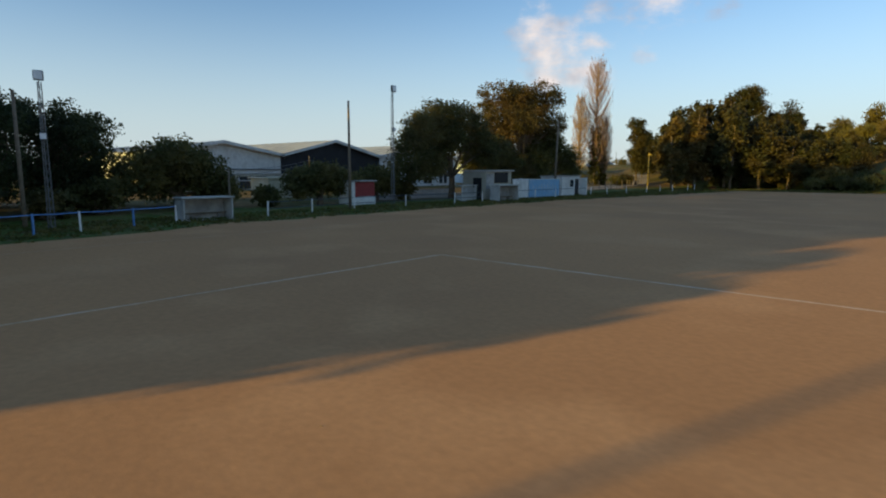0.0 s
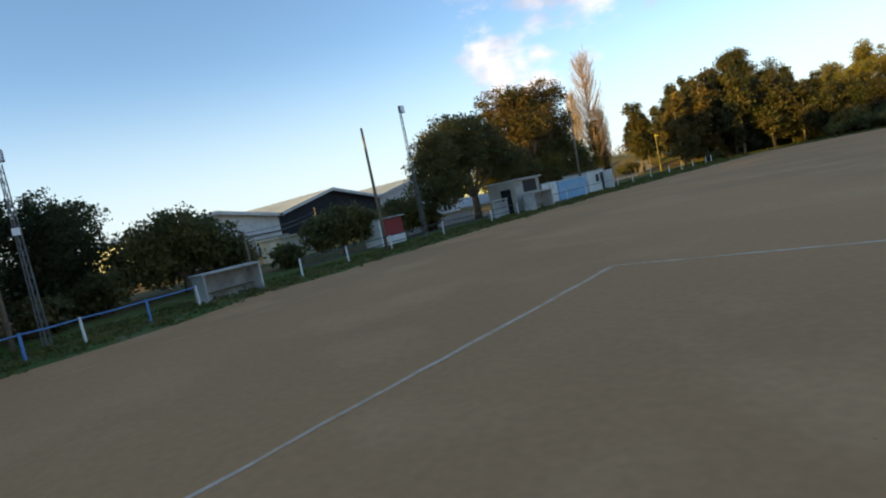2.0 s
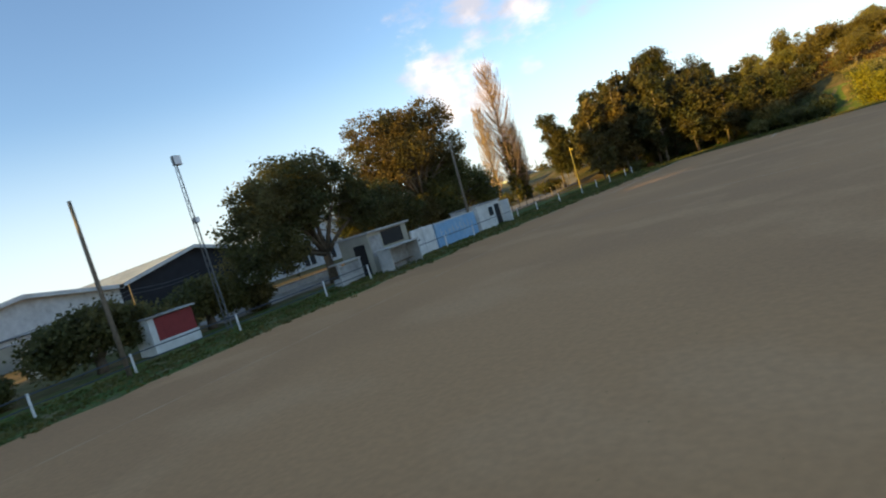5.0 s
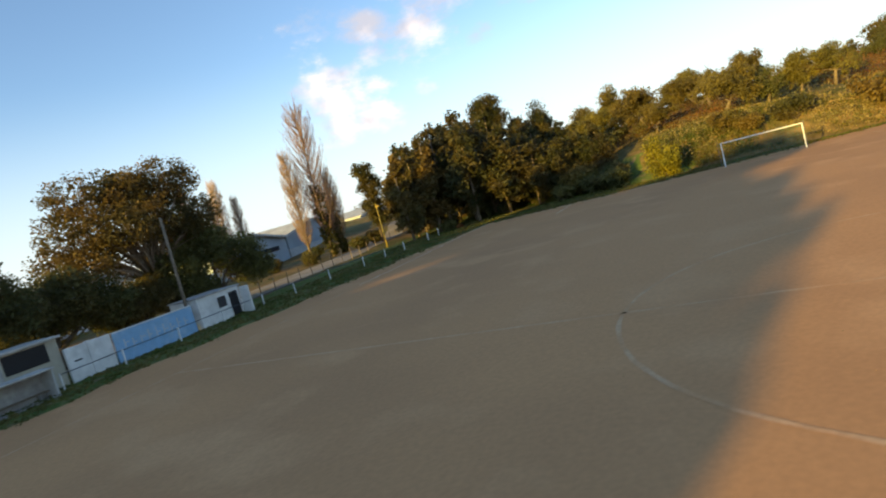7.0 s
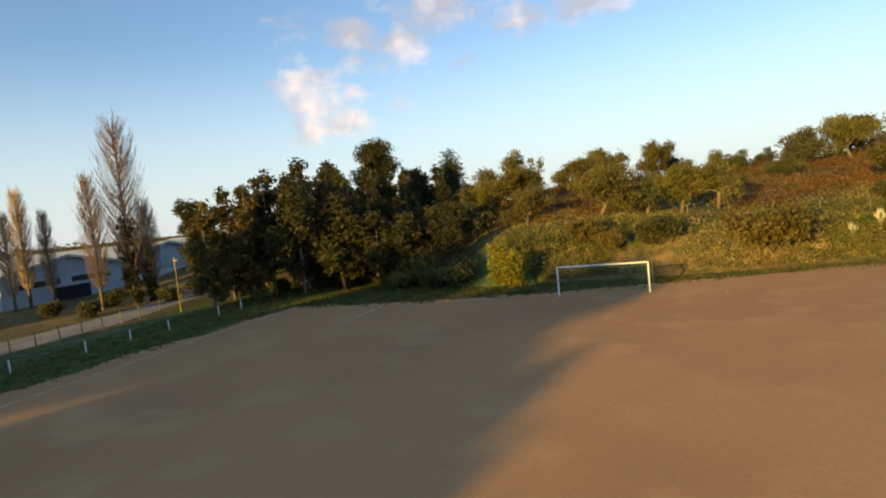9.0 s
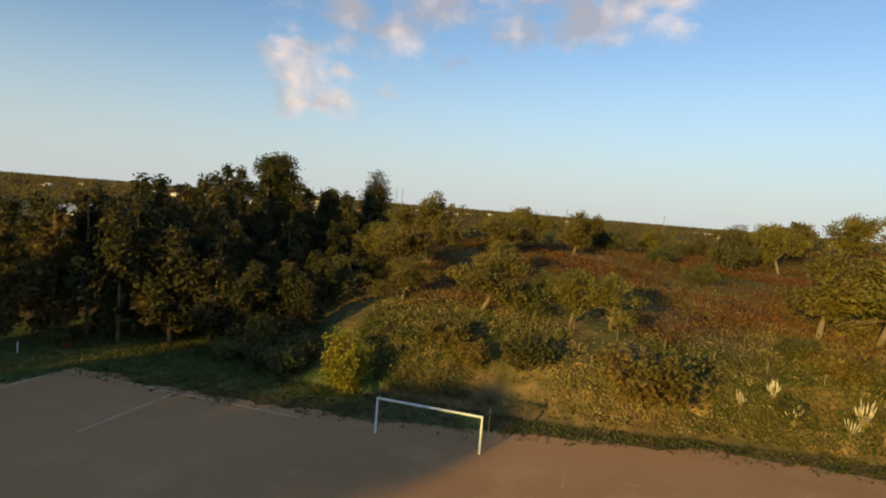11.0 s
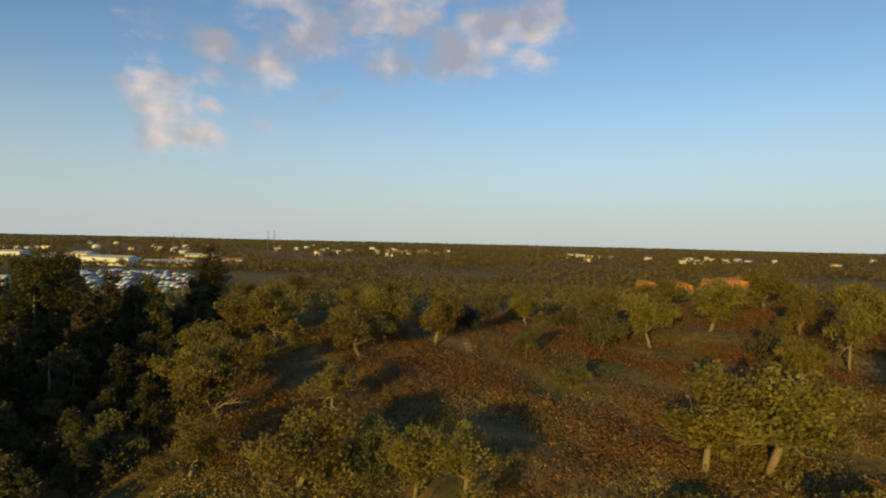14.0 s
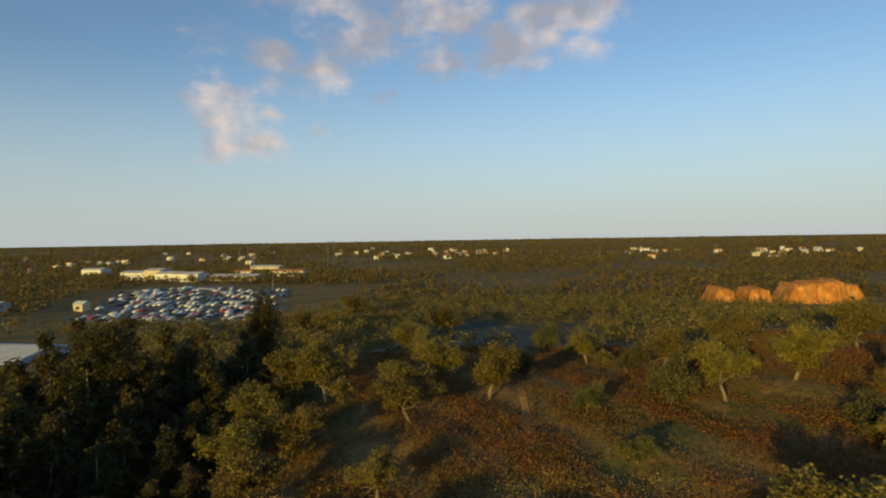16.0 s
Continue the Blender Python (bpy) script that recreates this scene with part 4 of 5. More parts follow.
def shrub(seed, r, h, leaves, mat, label, name="shrub", leaf=0.24, group="shrubs"):
    rng = seeded(seed)
    t = thing(name, label, "shrub", group=group)
    b = Builder()
    limbs(rng, b, (0, 0, -0.1), [(math.cos(k), math.sin(k), 1.6) for k in range(0, 6)], h * 0.7, 0.05, 1, 0, 0.4, 4)
    part("stem", b.mesh("stem", BARK), t)
    blobs = [(rng.uniform(-0.5, 0.5) * r, rng.uniform(-0.5, 0.5) * r, h * rng.uniform(0.3, 0.72), r * 0.5, r * 0.5, h * 0.3) for _ in range(7)]
    part("foliage", quads_mesh("foliage", clumps(rng, blobs, int(leaves * 0.75), leaf, 20, 0.4, 0.4, floor=0.0), mat), t)
    return t


# dark pines at the near corner; unseen ones round the near end shade the pitch
pines = []
for k in range(4):
    rng = seeded(40 + k)
    bl = [(rng.uniform(-2.8, 2.8), rng.uniform(-2.8, 2.8), rng.uniform(0.9, 7.2), 1.9, 1.9, 1.3) for _ in range(17)] + [(0, 0, 7.4, 2.4, 2.4, 1.5), (0, 0, 3.5, 3.2, 3.2, 2.6)]
    pines.append(broad(50 + k, bl, PINE, "dense dark stone pine with a rounded crown", "pine_tree", 0.3, 17000, 0.26, 0.35))
PINES = [(-48.0, -90.5, 0.86), (-51.0, -86.5, 0.86), (-55.0, -84.0, 0.82), (-58.0, -89.0, 0.9)]
for i, (x, y, s) in enumerate(PINES):
    stand(pines[i], x, y, 77 * i, s)
# unseen pines, added and sized to cast shade over the pitch and huts
back = broad(58, [(0, 0, 7.2, 2.4, 2.4, 1.7), (0.5, 0.5, 3.5, 3.0, 3.0, 2.6), (1.8, -1.2, 5.6, 2.0, 2.0, 1.6), (-1.8, 1.0, 5.4, 2.0, 2.0, 1.6), (0, 2.0, 4.8, 2, 2, 1.8)], PINE, "tall dark stone pine, unseen, added behind the near end to cast shade", "pine_tree", 0.3, 1900, 1.05, 0.5)
for i, (x, y, s) in enumerate(((-64, -93, 1.15), (-54, -104, 1.3), (-59.5, -102, 1.7), (-51, -108, 1.3), (-63.5, -106, 1.6), (-56, -111, 1.5), (-20.6, -107, 0.5), (-22.4, -110, 0.74), (-26.0, -111, 0.86))):
    place(back, x, y, 50 * i, s)
for k in range(18):
    u = k / 17
    for j, (dx, dy) in enumerate(((0, 0), (-5.5, -3))):
        x, y, s = -47.5 + 11.0 * u + dx, -94.0 - 31 * u + dy, float(np.interp(u, [0, 0.3, 0.6, 0.8, 1], [1.0, 1.58, 1.98, 2.0, 1.85]))
        if k == 0 and j == 0:
            stand(back, x, y, 0, s)
        else:
            place(back, x, y, 71 * k + 33 * j, s)


# tall unseen umbrella pines added farther back as shade: light passes under their crowns
umbrella = broad(59, [(0, 0, 19.6, 3.4, 3.0, 1.0), (2.4, 0.5, 20.4, 2.6, 2.6, 1.1), (-2.4, -0.5, 20.2, 2.6, 2.6, 1.1), (0.4, 0.4, 21.6, 3.0, 2.8, 1.1)], PINE, "tall unseen umbrella pine with a bare trunk, added to shade pitch and grove", "umbrella_pine", 0.34, 2600, 1.1, 0.4, fork=17.5)
for i, (x, y, s) in enumerate(((-69.0, -131, 0.99), (-64.6, -132, 1.0), (-60.2, -131, 1.02), (-55.8, -132, 1.05), (-51.6, -131, 1.11), (-47.6, -132, 1.16), (-74.0, -139, 1.33), (-69.0, -138, 1.33))):
    if i:
        place(umbrella, x, y, 63 * i, s)
    else:
        stand(umbrella, x, y, 0, s)
# unseen pole, set far back so that its shadow stripe falls softly
pole("wooden_pole", -24.0, -136.4, 14.0, 0.13, WOODP, "tall weathered wooden pole, unseen, added to cast a thin shadow stripe")


stand(broad(61, [(0, -2.4, 2.6, 1.8, 2.0, 1.7), (0, 0, 3.4, 2.0, 2.2, 1.6), (0.3, 1.8, 2.7, 1.7, 1.8, 1.7), (0.2, 3.4, 1.5, 1.4, 1.4, 1.1), (-1.5, 0, 2.5, 2, 2, 2)], DARKLEAF, "broad dark evergreen with rusty sunlit leaves behind the dugout", leaves=16000, fork=1.0), -48.5, -79.3)
stand(broad(62, [(0, -1.6, 1.9, 1.4, 1.4, 1.2), (0, 0.3, 2.5, 1.5, 1.6, 1.1), (0, 2.0, 2.0, 1.3, 1.5, 1.1)], DARKLEAF, "low dark evergreen beside the kiosk", leaves=9000, fork=0.8), -46.8, -68.0)
stand(broad(69, [(0, -1.6, 1.7, 1.3, 1.3, 1.0), (0, 0.3, 2.2, 1.5, 1.5, 1.0), (0, 1.8, 1.7, 1.3, 1.3, 1.0)], DARKLEAF, "low dark evergreen behind the rail", leaves=8000, fork=0.8), -47.5, -61.0)
BIG = [(0.5, -6.6, 4.2, 2.3, 2.0, 2.6), (0.4, -5.2, 6.6, 2.2, 1.9, 2.0), (0, -2.2, 8.2, 2.6, 2.4, 1.9), (0, 0.6, 8.6, 2.4, 2.4, 1.7), (0.2, 3.0, 7.2, 2.4, 2.2, 2.0), (0.8, -4.2, 3.6, 2.0, 1.9, 1.6), (-2, -1, 6.5, 3, 3.2, 2.4), (0.8, 4.6, 5.2, 2.0, 2.0, 2.0), (0.8, -1.6, 6.0, 2.2, 2.2, 1.4)]
stand(broad(63, BIG, DARKLEAF, "large dark evergreen with hanging boughs and a leaning trunk", leaves=38000, leaf=0.27, trunk=0.42, fork=2.4, spread=0.38), -47, -50.5)
stand(broad(64, [(0, -2, 4.4, 2.2, 2.2, 2.2), (0, 1.2, 4.8, 2.3, 2.3, 2.2), (0, 4.2, 3.8, 2.2, 2.2, 1.9), (-1.5, 1, 4, 2, 2.5, 2.4)], DARKLEAF, "dark evergreen rising behind the snack hut", leaves=18000, fork=1.6), -48.5, -42.5)
rng_d = seeded(650)
RND = []
for k in range(38):
    a = -1.5 + 3.0 * (k + rng_d.uniform(0, 1)) / 38
    lift = math.sqrt(rng_d.uniform(0.08, 1.0))
    RND.append((rng_d.uniform(-3.5, 3.5), 10.0 * math.sin(a) * lift, 7.5 + 10.2 * math.cos(a) * lift, rng_d.uniform(1.8, 2.8), rng_d.uniform(1.9, 2.8), rng_d.uniform(1.6, 2.3)))
stand(broad(65, RND, RUST, "huge domed eucalyptus with rusty sunlit leaves and pale branches", "domed_eucalyptus", 0.5, 44000, 0.34, 0.5, PALE_BARK, 5.0, 0.55, 3.0), -50.8, -31.3, 0, 0.84, 0.79)
stand(broad(66, [(0, -4.0, 4.6, 2.4, 2.4, 2.3), (0, -0.8, 6.2, 2.8, 2.8, 2.2), (0, 3.2, 4.6, 2.6, 2.8, 2.2), (0, 5.2, 2.8, 2.0, 2.2, 1.7), (0, -3, 2.6, 2, 2, 1.6)], OLIVE, "grey-green evergreen behind the changing hut", leaves=24000, fork=1.4), -50, -25.5)
stand(broad(67, [(0, -2, 2.6, 2.2, 2.4, 1.8), (0, 1.2, 3.2, 2.4, 2.4, 1.8), (0, 4, 2.2, 2.0, 2.2, 1.4)], DARKLEAF, "low dark evergreen at the back of the yard", leaves=14000, fork=1.0), -50.5, -34)
stand(broad(68, [(0, 0, 6, 1.6, 1.6, 1.8), (0.3, 0.4, 9, 1.8, 1.8, 1.9), (0, -0.5, 11.4, 1.6, 1.6, 1.5), (0.4, 0.6, 4, 1.6, 1.6, 1.4)], EUCA, "single dark eucalyptus beside the yellow pole", "eucalyptus_tree", 0.25, 9000, 0.34, fork=2.0), -52.5, 11)

# poplars beyond the lane
stand(poplar(71, 23.5, 2.6, "tall bare poplar with ivy on its trunk", 0.45), -59, 6.5)
stand(poplar(72, 17.0, 1.5, "bare slender poplar with reddish twigs"), -60.5, 3.0)
stand(poplar(73, 13.0, 1.6, "short bare poplar wrapped in ivy", 0.6), -58.5, 8.8)
pp = stand(poplar(74, 16.5, 1.3, "thin bare poplar in front of the pale hall"), -80.5, 0.8)
for x, y, s in ((-80, 7.4, 1.05), (-79, 4.6, 0.85), (-78.5, 9.8, 0.85), (-82, -3, 0.9)):
    place(pp, x, y, x * 31, s)

# eucalyptus grove at the far corner
EU = [eucalyptus(80, 14, 3.2), eucalyptus(81, 15.5, 2.8, 6500), eucalyptus(82, 12.5, 3.5, 7500), eucalyptus(83, 13.5, 2.8, 6500, RUST, 0.1, label="eucalyptus sapling with rusty brown drooping leaves")]
GROVE = [(-42.5, 2.4, 0.76, 3), (-44.5, 8.0, 0.81, 0), (-40.0, 6.2, 0.9, 3), (-46, 14, 0.77, 1), (-39.5, 9.5, 0.87, 1), (-42, 19, 0.86, 1), (-37, 13, 0.99, 0), (-35, 9.0, 0.9, 2), (-33, 15, 0.77, 1), (-31, 11.5, 0.96, 2), (-38.5, 22, 0.97, 0), (-29, 16, 0.7, 1), (-27, 12.5, 0.75, 2), (-25.5, 17, 0.52, 0), (-23, 13, 0.7, 2), (-33, 24, 0.68, 1), (-20.5, 16.5, 0.54, 2), (-47, 24, 0.89, 0), (-43, 30, 0.88, 1), (-52, 32, 0.95, 0), (-37, 33, 0.93, 2), (-17, 13.5, 0.48, 2), (-50, 42, 1.0, 0), (-42, 44, 0.95, 1), (-58, 40, 0.81, 2), (-64, 46, 0.61, 0), (-35, 42, 0.76, 0), (-48, 19, 0.96, 2), (-30, 20, 0.77, 0), (-35.5, 18, 0.96, 2), (-44, 36, 1.06, 2), (-38, 50, 0.77, 1), (-46, 52, 1.04, 2), (-54, 50, 0.99, 0), (-58, 31, 0.67, 0), (-62, 37, 0.63, 1), (-50, 60, 1.04, 0), (-40, 60, 0.94, 2), (-66, 56, 0.55, 1), (-24, 31, 0.47, 2), (-72, 60, 0.68, 2), (-60, 62, 1.02, 0), (-28, 24, 0.6, 0), (-19, 21, 0.44, 2), (-27, 38, 0.58, 1), (-16.5, 27, 0.4, 2), (-30, 47, 0.66, 2), (-21, 33, 0.46, 0), (-31, 33, 0.66, 1), (-23, 26, 0.5, 2), (-24.5, 43, 0.55, 0), (-34, 56, 0.72, 1), (-36, 70, 0.8, 0), (-44, 70, 0.85, 2), (-30, 67, 0.6, 2), (-27, 28.5, 0.55, 3), (-33, 39, 0.66, 3), (-52, 72, 0.8, 1), (-49, 33, 0.9, 3), (-38, 27, 0.85, 3)]
for i, (x, y, s, k) in enumerate(GROVE):
    if i in (0, 1, 3, 7):
        stand(EU[k], x, y, 40 * i, s * 1.25, s * 1.22)
    else:
        place(EU[k], x, y, 57 * i, s * (1.2 + 0.2 * ((i * 7) % 5) / 5), s * ((1.12 if x < -33 else 0.94) + 0.12 * ((i * 3) % 5) / 5))
stand(broad(86, [(0, 0, 9.0, 2.2, 2.2, 3.0), (1.0, 0.4, 14.5, 2.4, 2.2, 2.0), (-1.4, -0.2, 13.0, 1.7, 1.7, 1.6), (0.6, 0, 17.4, 2.1, 2.1, 1.6), (-0.8, 0.3, 16.4, 1.6, 1.6, 1.2)], EUCA, "tallest eucalyptus of the grove with an open tufted crown", "eucalyptus_tree", 0.32, 15000, 0.36, 0.6, PALE_BARK, 4.0), -42.5, 46, 0, 1.25, 1.05)
stand(broad(87, [(0, 0, 6.0, 2.0, 2.0, 3.0), (0.2, 0.2, 10.5, 1.7, 1.7, 2.2), (0.3, 0.1, 13.2, 1.2, 1.2, 1.5), (0.4, 0, 15.4, 0.8, 0.8, 1.4), (0.4, 0, 17.2, 0.4, 0.4, 1.0)], EUCA, "tall pointed eucalyptus at the end of the grove", "eucalyptus_tree", 0.28, 11000, 0.34, 0.7, PALE_BARK, 3.0), -42, 86, 0, 1.9, 0.98)

# shrubs at the foot of the bank
stand(shrub(90, 2.2, 5.2, 9000, YELLOWB, "bright yellow-green mimosa bush at the foot of the bank", "mimosa_bush", 0.22), -9.6, 7.0)
SH = [shrub(91, 2.4, 3.0, 6500, BUSH, "dense green scrub bush on the bank"), shrub(92, 1.6, 2.2, 4200, OLIVE, "grey-green scrub bush on the bank"), shrub(93, 2.0, 2.2, 5000, DARKLEAF, "dark evergreen scrub bush on the bank"), shrub(94, 1.2, 1.3, 2400, BROWN, "dry brown bracken clump")]
SPOT = [(5.0, 12.0, 1.3, 2), (14.6, 11.4, 1.5, 0), (-15.5, 8.5, 1.2, 2), (-18.5, 8.8, 1.1, 2), (-23, 9.5, 1.0, 2), (0.5, 11.5, 0.8, 0), (25, 13.5, 0.7, 1), (-2.5, 12.8, 0.9, 0), (29.5, 17.5, 1.0, 0), (34.5, 16, 1.1, 1), (-20, 13, 1.3, 0), (27.5, 21, 1.0, 2), (38, 20, 1.2, 0), (-38.5, 5.5, 0.7, 1), (-36.5, 5.0, 0.5, 3), (-46.5, -92.5, 1.0, 2), (-45.8, -88.0, 0.9, 2), (-47.5, -84.5, 1.1, 2), (-49, -76, 0.9, 2), (-47.5, -72.5, 0.8, 2), (-48, -57.5, 0.9, 2), (-32, 13, 0.8, 2), (-27, 14.5, 0.9, 2), (-36, 15.5, 0.9, 2), (-41, 13, 0.8, 2), (-24.5, 15.5, 1.0, 2), (-30, 18, 1.1, 2), (-39, 19, 1.1, 2), (-20.5, 11.5, 1.1, 0), (-16, 11.5, 1.3, 2), (-55, 8, 0.9, 2), (-56, 14, 1.0, 2), (-57, -2, 0.9, 2), (-62, 6, 1.0, 2), (-65, 0, 0.9, 2)]
first_use = {k: next(j for j, q in enumerate(SPOT) if q[3] == k) for k in range(4)}
for i, (x, y, s, k) in enumerate(SPOT):
    if first_use[k] == i:
        stand(SH[k], x, y, 30 * i, s)
    else:
        place(SH[k], x, y, 67 * i, s)

# oaks on the plateau
OAKS = [oak(101), oak(102, 5.8, 4.0, 5600), oak(103, 7.2, 3.8, 6000), oak(104, 5.2, 3.2, 4200, mat=OLIVE, label="low grey-green oak with an open crown"), oak(105, 6.4, 3.4, 3200, label="sparse cork oak with pale bare limbs showing")]
OAKSPOT = [(-25.5, 64, 1.15, 1.5, 0), (-18.5, 62, 1.15, 1.5, 2), (-3.5, 66.5, 0.91, 1.32, 1), (4.6, 65, 1.08, 1.28, 0), (9, 75, 0.83, 1.28, 3), (-7.5, 82, 1.03, 1.02, 2), (-4, 53.5, 1.1, 0.98, 1), (-12.3, 31.5, 0.98, 1.15, 1), (-2.6, 34.5, 0.79, 0.92, 4), (29.5, 66, 1.06, 1.47, 3), (36.8, 66.5, 0.98, 1.39, 1), (46.5, 70, 1.15, 1.27, 0), (55.8, 62.5, 0.71, 1.02, 2), (55, 50, 0.71, 1.38, 4), (48.3, 50.8, 0.98, 1.04, 3), (36.3, 29, 1.54, 1.36, 2), (31, 28.5, 1.28, 1.43, 0), (-1.6, 21.6, 0.98, 1.12, 1), (3.8, 22.4, 0.83, 1.09, 3), (7.5, 21.8, 0.74, 0.9, 0), (11.3, 21.8, 0.86, 0.92, 4), (-10.3, 22, 0.77, 0.75, 2), (-6, 60, 1.19, 0.98, 0), (-28, 76, 1.1, 1.27, 1), (72, 57, 1.28, 1.43, 2), (66, 48, 1.22, 1.36, 0), (62, 62, 0.98, 1.44, 1), (-19, 24, 0.91, 1.04, 3), (39.4, 79, 1.15, 1.06, 0), (31.7, 83, 1.15, 1.02, 2), (25.5, 82, 0.61, 1.04, 3), (71, 104, 0.98, 1.27, 1), (-17, 150, 1.62, 1.43, 0), (-59, 139, 1.15, 1.23, 2), (-52, 143, 0.98, 1.44, 1), (-58, 186, 1.62, 1.58, 0), (47, 44, 0.61, 1.15, 1), (-21, 41, 1.08, 1.06, 0), (-15, 46, 0.85, 1.1, 1), (-24, 51, 1.03, 1.02, 2), (53, 26, 1.22, 1.21, 0), (60, 22, 1.22, 1.52, 1), (46, 19.5, 1.03, 0.95, 2), (57, 38, 1.36, 1.7, 3), (20, 92, 1.03, 0.95, 2), (-15, 97, 1.08, 1.13, 0), (46, 92, 1.1, 1.35, 1), (60, 82, 1.15, 1.16, 2), (12, 104, 1.06, 1.32, 3), (-33, 92, 1.03, 1.09, 2), (-30, 58, 1.08, 1.21, 0), (22.5, 47, 0.61, 0.75, 3), (18, 60, 0.68, 0.85, 3)]
started = set()
for i, (x, y, s, sz, k) in enumerate(OAKSPOT):
    if k in started:
        place(OAKS[k], x, y, 83 * i, s * 1.14, sz)
    else:
        stand(OAKS[k], x, y, 50 * i, s * 1.14, sz)
        started.add(k)


def pampas(seed, x, y, s):
    rng = seeded(seed)
    t = thing("pampas_grass", "pampas grass clump with pale feathery plumes on the bank", "grass clump", group="pampas grass")
    b = Builder()
    for k in range(90):
        a, r = rng.uniform(0, 6.28), rng.uniform(0.5, 1.1)
        b.tube([(0.1 * math.cos(a), 0.1 * math.sin(a), 0), (0.5 * r * math.cos(a), 0.5 * r * math.sin(a), 0.9), (r * math.cos(a), r * math.sin(a), 0.75)], [0.012, 0.01, 0.004], 3)
    part("blade_tuft", b.mesh("blade_tuft", DRY_BLADE), t)
    for k in range(16):
        a, r, h = rng.uniform(0, 6.28), rng.uniform(0.15, 0.9), rng.uniform(1.3, 2.3)
        p = Builder().tube([(0, 0, 0.2), (r * 0.5 * math.cos(a), r * 0.5 * math.sin(a), h * 0.6), (r * math.cos(a), r * math.sin(a), h)], [0.01, 0.01, 0.008], 4)
        p.tube([(r * 0.8 * math.cos(a), r * 0.8 * math.sin(a), h * 0.8), (r * math.cos(a), r * math.sin(a), h), (r * 1.15 * math.cos(a), r * 1.15 * math.sin(a), h + 0.4)], [0.02, 0.055, 0.01], 6)
        part("plume", p.mesh("plume", CREAM), t, "pale feathery plume")
    stand(t, x, y, 0, s)


for i, (x, y, s) in enumerate(((24.0, 14.4, 0.8), (25.1, 12.9, 0.7), (30.0, 13.8, 0.95), (21.4, 13.3, 0.6), (29.0, 12.9, 0.6))):
    pampas(120 + i, x, y, s)

for i, (x, y, rx, ry) in enumerate(((28.2, 16.3, 1.8, 0.5), (10.2, 13.2, 1.8, 0.35), (18.3, 12.3, 1.4, 0.9), (22.6, 16.6, 1.2, 0.45), (26.5, 12.2, 2.6, 0.8), (33.0, 13.4, 2.0, 0.9))):
    patch("bare_sand", [(x + rx * math.cos(a), y + ry * math.sin(a)) for a in np.linspace(0, 2 * math.pi, 13)[:-1]], SAND, 0.06, "bare ochre sand torn open on the grassy bank", "sand", cell=0.5, wobble=0.9, seed=60 + i)

# ---- undergrowth, far woods, far buildings ----
def undergrowth(name, n, region, mat, size, per, spread, label, seed, keep=None, up=0.6, tall=0.3):
    rng = seeded(seed)
    x = rng.uniform(region[0], region[1], n)
    y = rng.uniform(region[2], region[3], n)
    k = np.sin(x * 0.19 + seed) * np.sin(y * 0.16 + seed * 2) + 0.5 * np.sin(x * 0.47 + y * 0.31) + rng.normal(size=n) * 0.5
    ok = (k > 0.0) & (y > foot(x) + 0.4)
    if keep is not None:
        ok &= keep(x, y)
    x, y = x[ok], y[ok]
    c = np.stack([x, y, height(x, y) + tall * rng.uniform(0.1, 0.8, len(x))], 1)
    own = np.repeat(np.arange(len(c)), rng.integers(per // 2, per * 3 // 2, len(c)))
    p = c[own] + rng.normal(size=(len(own), 3)) * spread * np.array([1, 1, 0.5])
    p[:, 2] = np.maximum(p[:, 2], height(p[:, 0], p[:, 1]) + 0.05)
    ob = new(name, quads_mesh(name, leaf_quads(rng, p, size, up), mat))
    return tagged(ob, label, "undergrowth", kind="stuff")


undergrowth("bracken", 21000, (-30, 75, 14, 110), BROWN, 0.2, 26, 0.6, "rust-brown bracken and dry scrub over the plateau", 201, keep=lambda x, y: y > 24 + 4 * np.sin(x * 0.3), tall=1.0)
undergrowth("green_scrub", 5200, (-40, 75, 20, 110), BUSH, 0.2, 34, 0.75, "low green scrub over the plateau", 202, tall=1.3)
undergrowth("dry_grass", 14000, (-12, 60, 9, 44), DRY_BLADE, 0.19, 14, 0.4, "dry golden grass along the bank", 203, up=-0.2, tall=0.5)
undergrowth("bank_grass", 11000, (-12, 50, 7, 20), GRASS_BLADE, 0.17, 14, 0.4, "fresh green grass on the bank", 204, up=-0.1, tall=0.35)


def verge_tufts():
    rng = seeded(206)
    n = 9000
    y = rng.uniform(-96, 20, n)
    x = rng.uniform(-43.5, -31, n)
    edge = np.interp(y, [-96, -82, -70, -45, -30, -10, 0, 4], [-34.5, -36.8, -37.2, -36.8, -34.8, -32.6, -31, -24])
    ok = x < edge + rng.normal(size=n) * 0.5
    x, y = x[ok], y[ok]
    x2 = rng.uniform(-32, 34, 9000)
    y2 = rng.uniform(-2, 12, 9000)
    edge2 = np.interp(x2, [-34, -31, -20, -7, 7, 17, 29, 46], [1.0, 1.0, 0.6, 2.2, 5.2, 8.0, 9.0, 5.0])
    ok = (y2 > edge2 - np.abs(rng.normal(size=9000)) * 0.9) & (y2 < foot(x2) + 1)
    x, y = np.concatenate([x, x2[ok]]), np.concatenate([y, y2[ok]])
    own = np.repeat(np.arange(len(x)), 5)
    p = np.stack([x[own], y[own], height(x[own], y[own]) + 0.06], 1) + rng.normal(size=(len(own), 3)) * np.array([0.16, 0.16, 0.02])
    tagged(new("verge_tufts", quads_mesh("verge_tufts", leaf_quads(rng, p, 0.17, -0.5), GRASS_BLADE)), "tufts of short green grass along the pitch rail", "grass", kind="stuff")


verge_tufts()


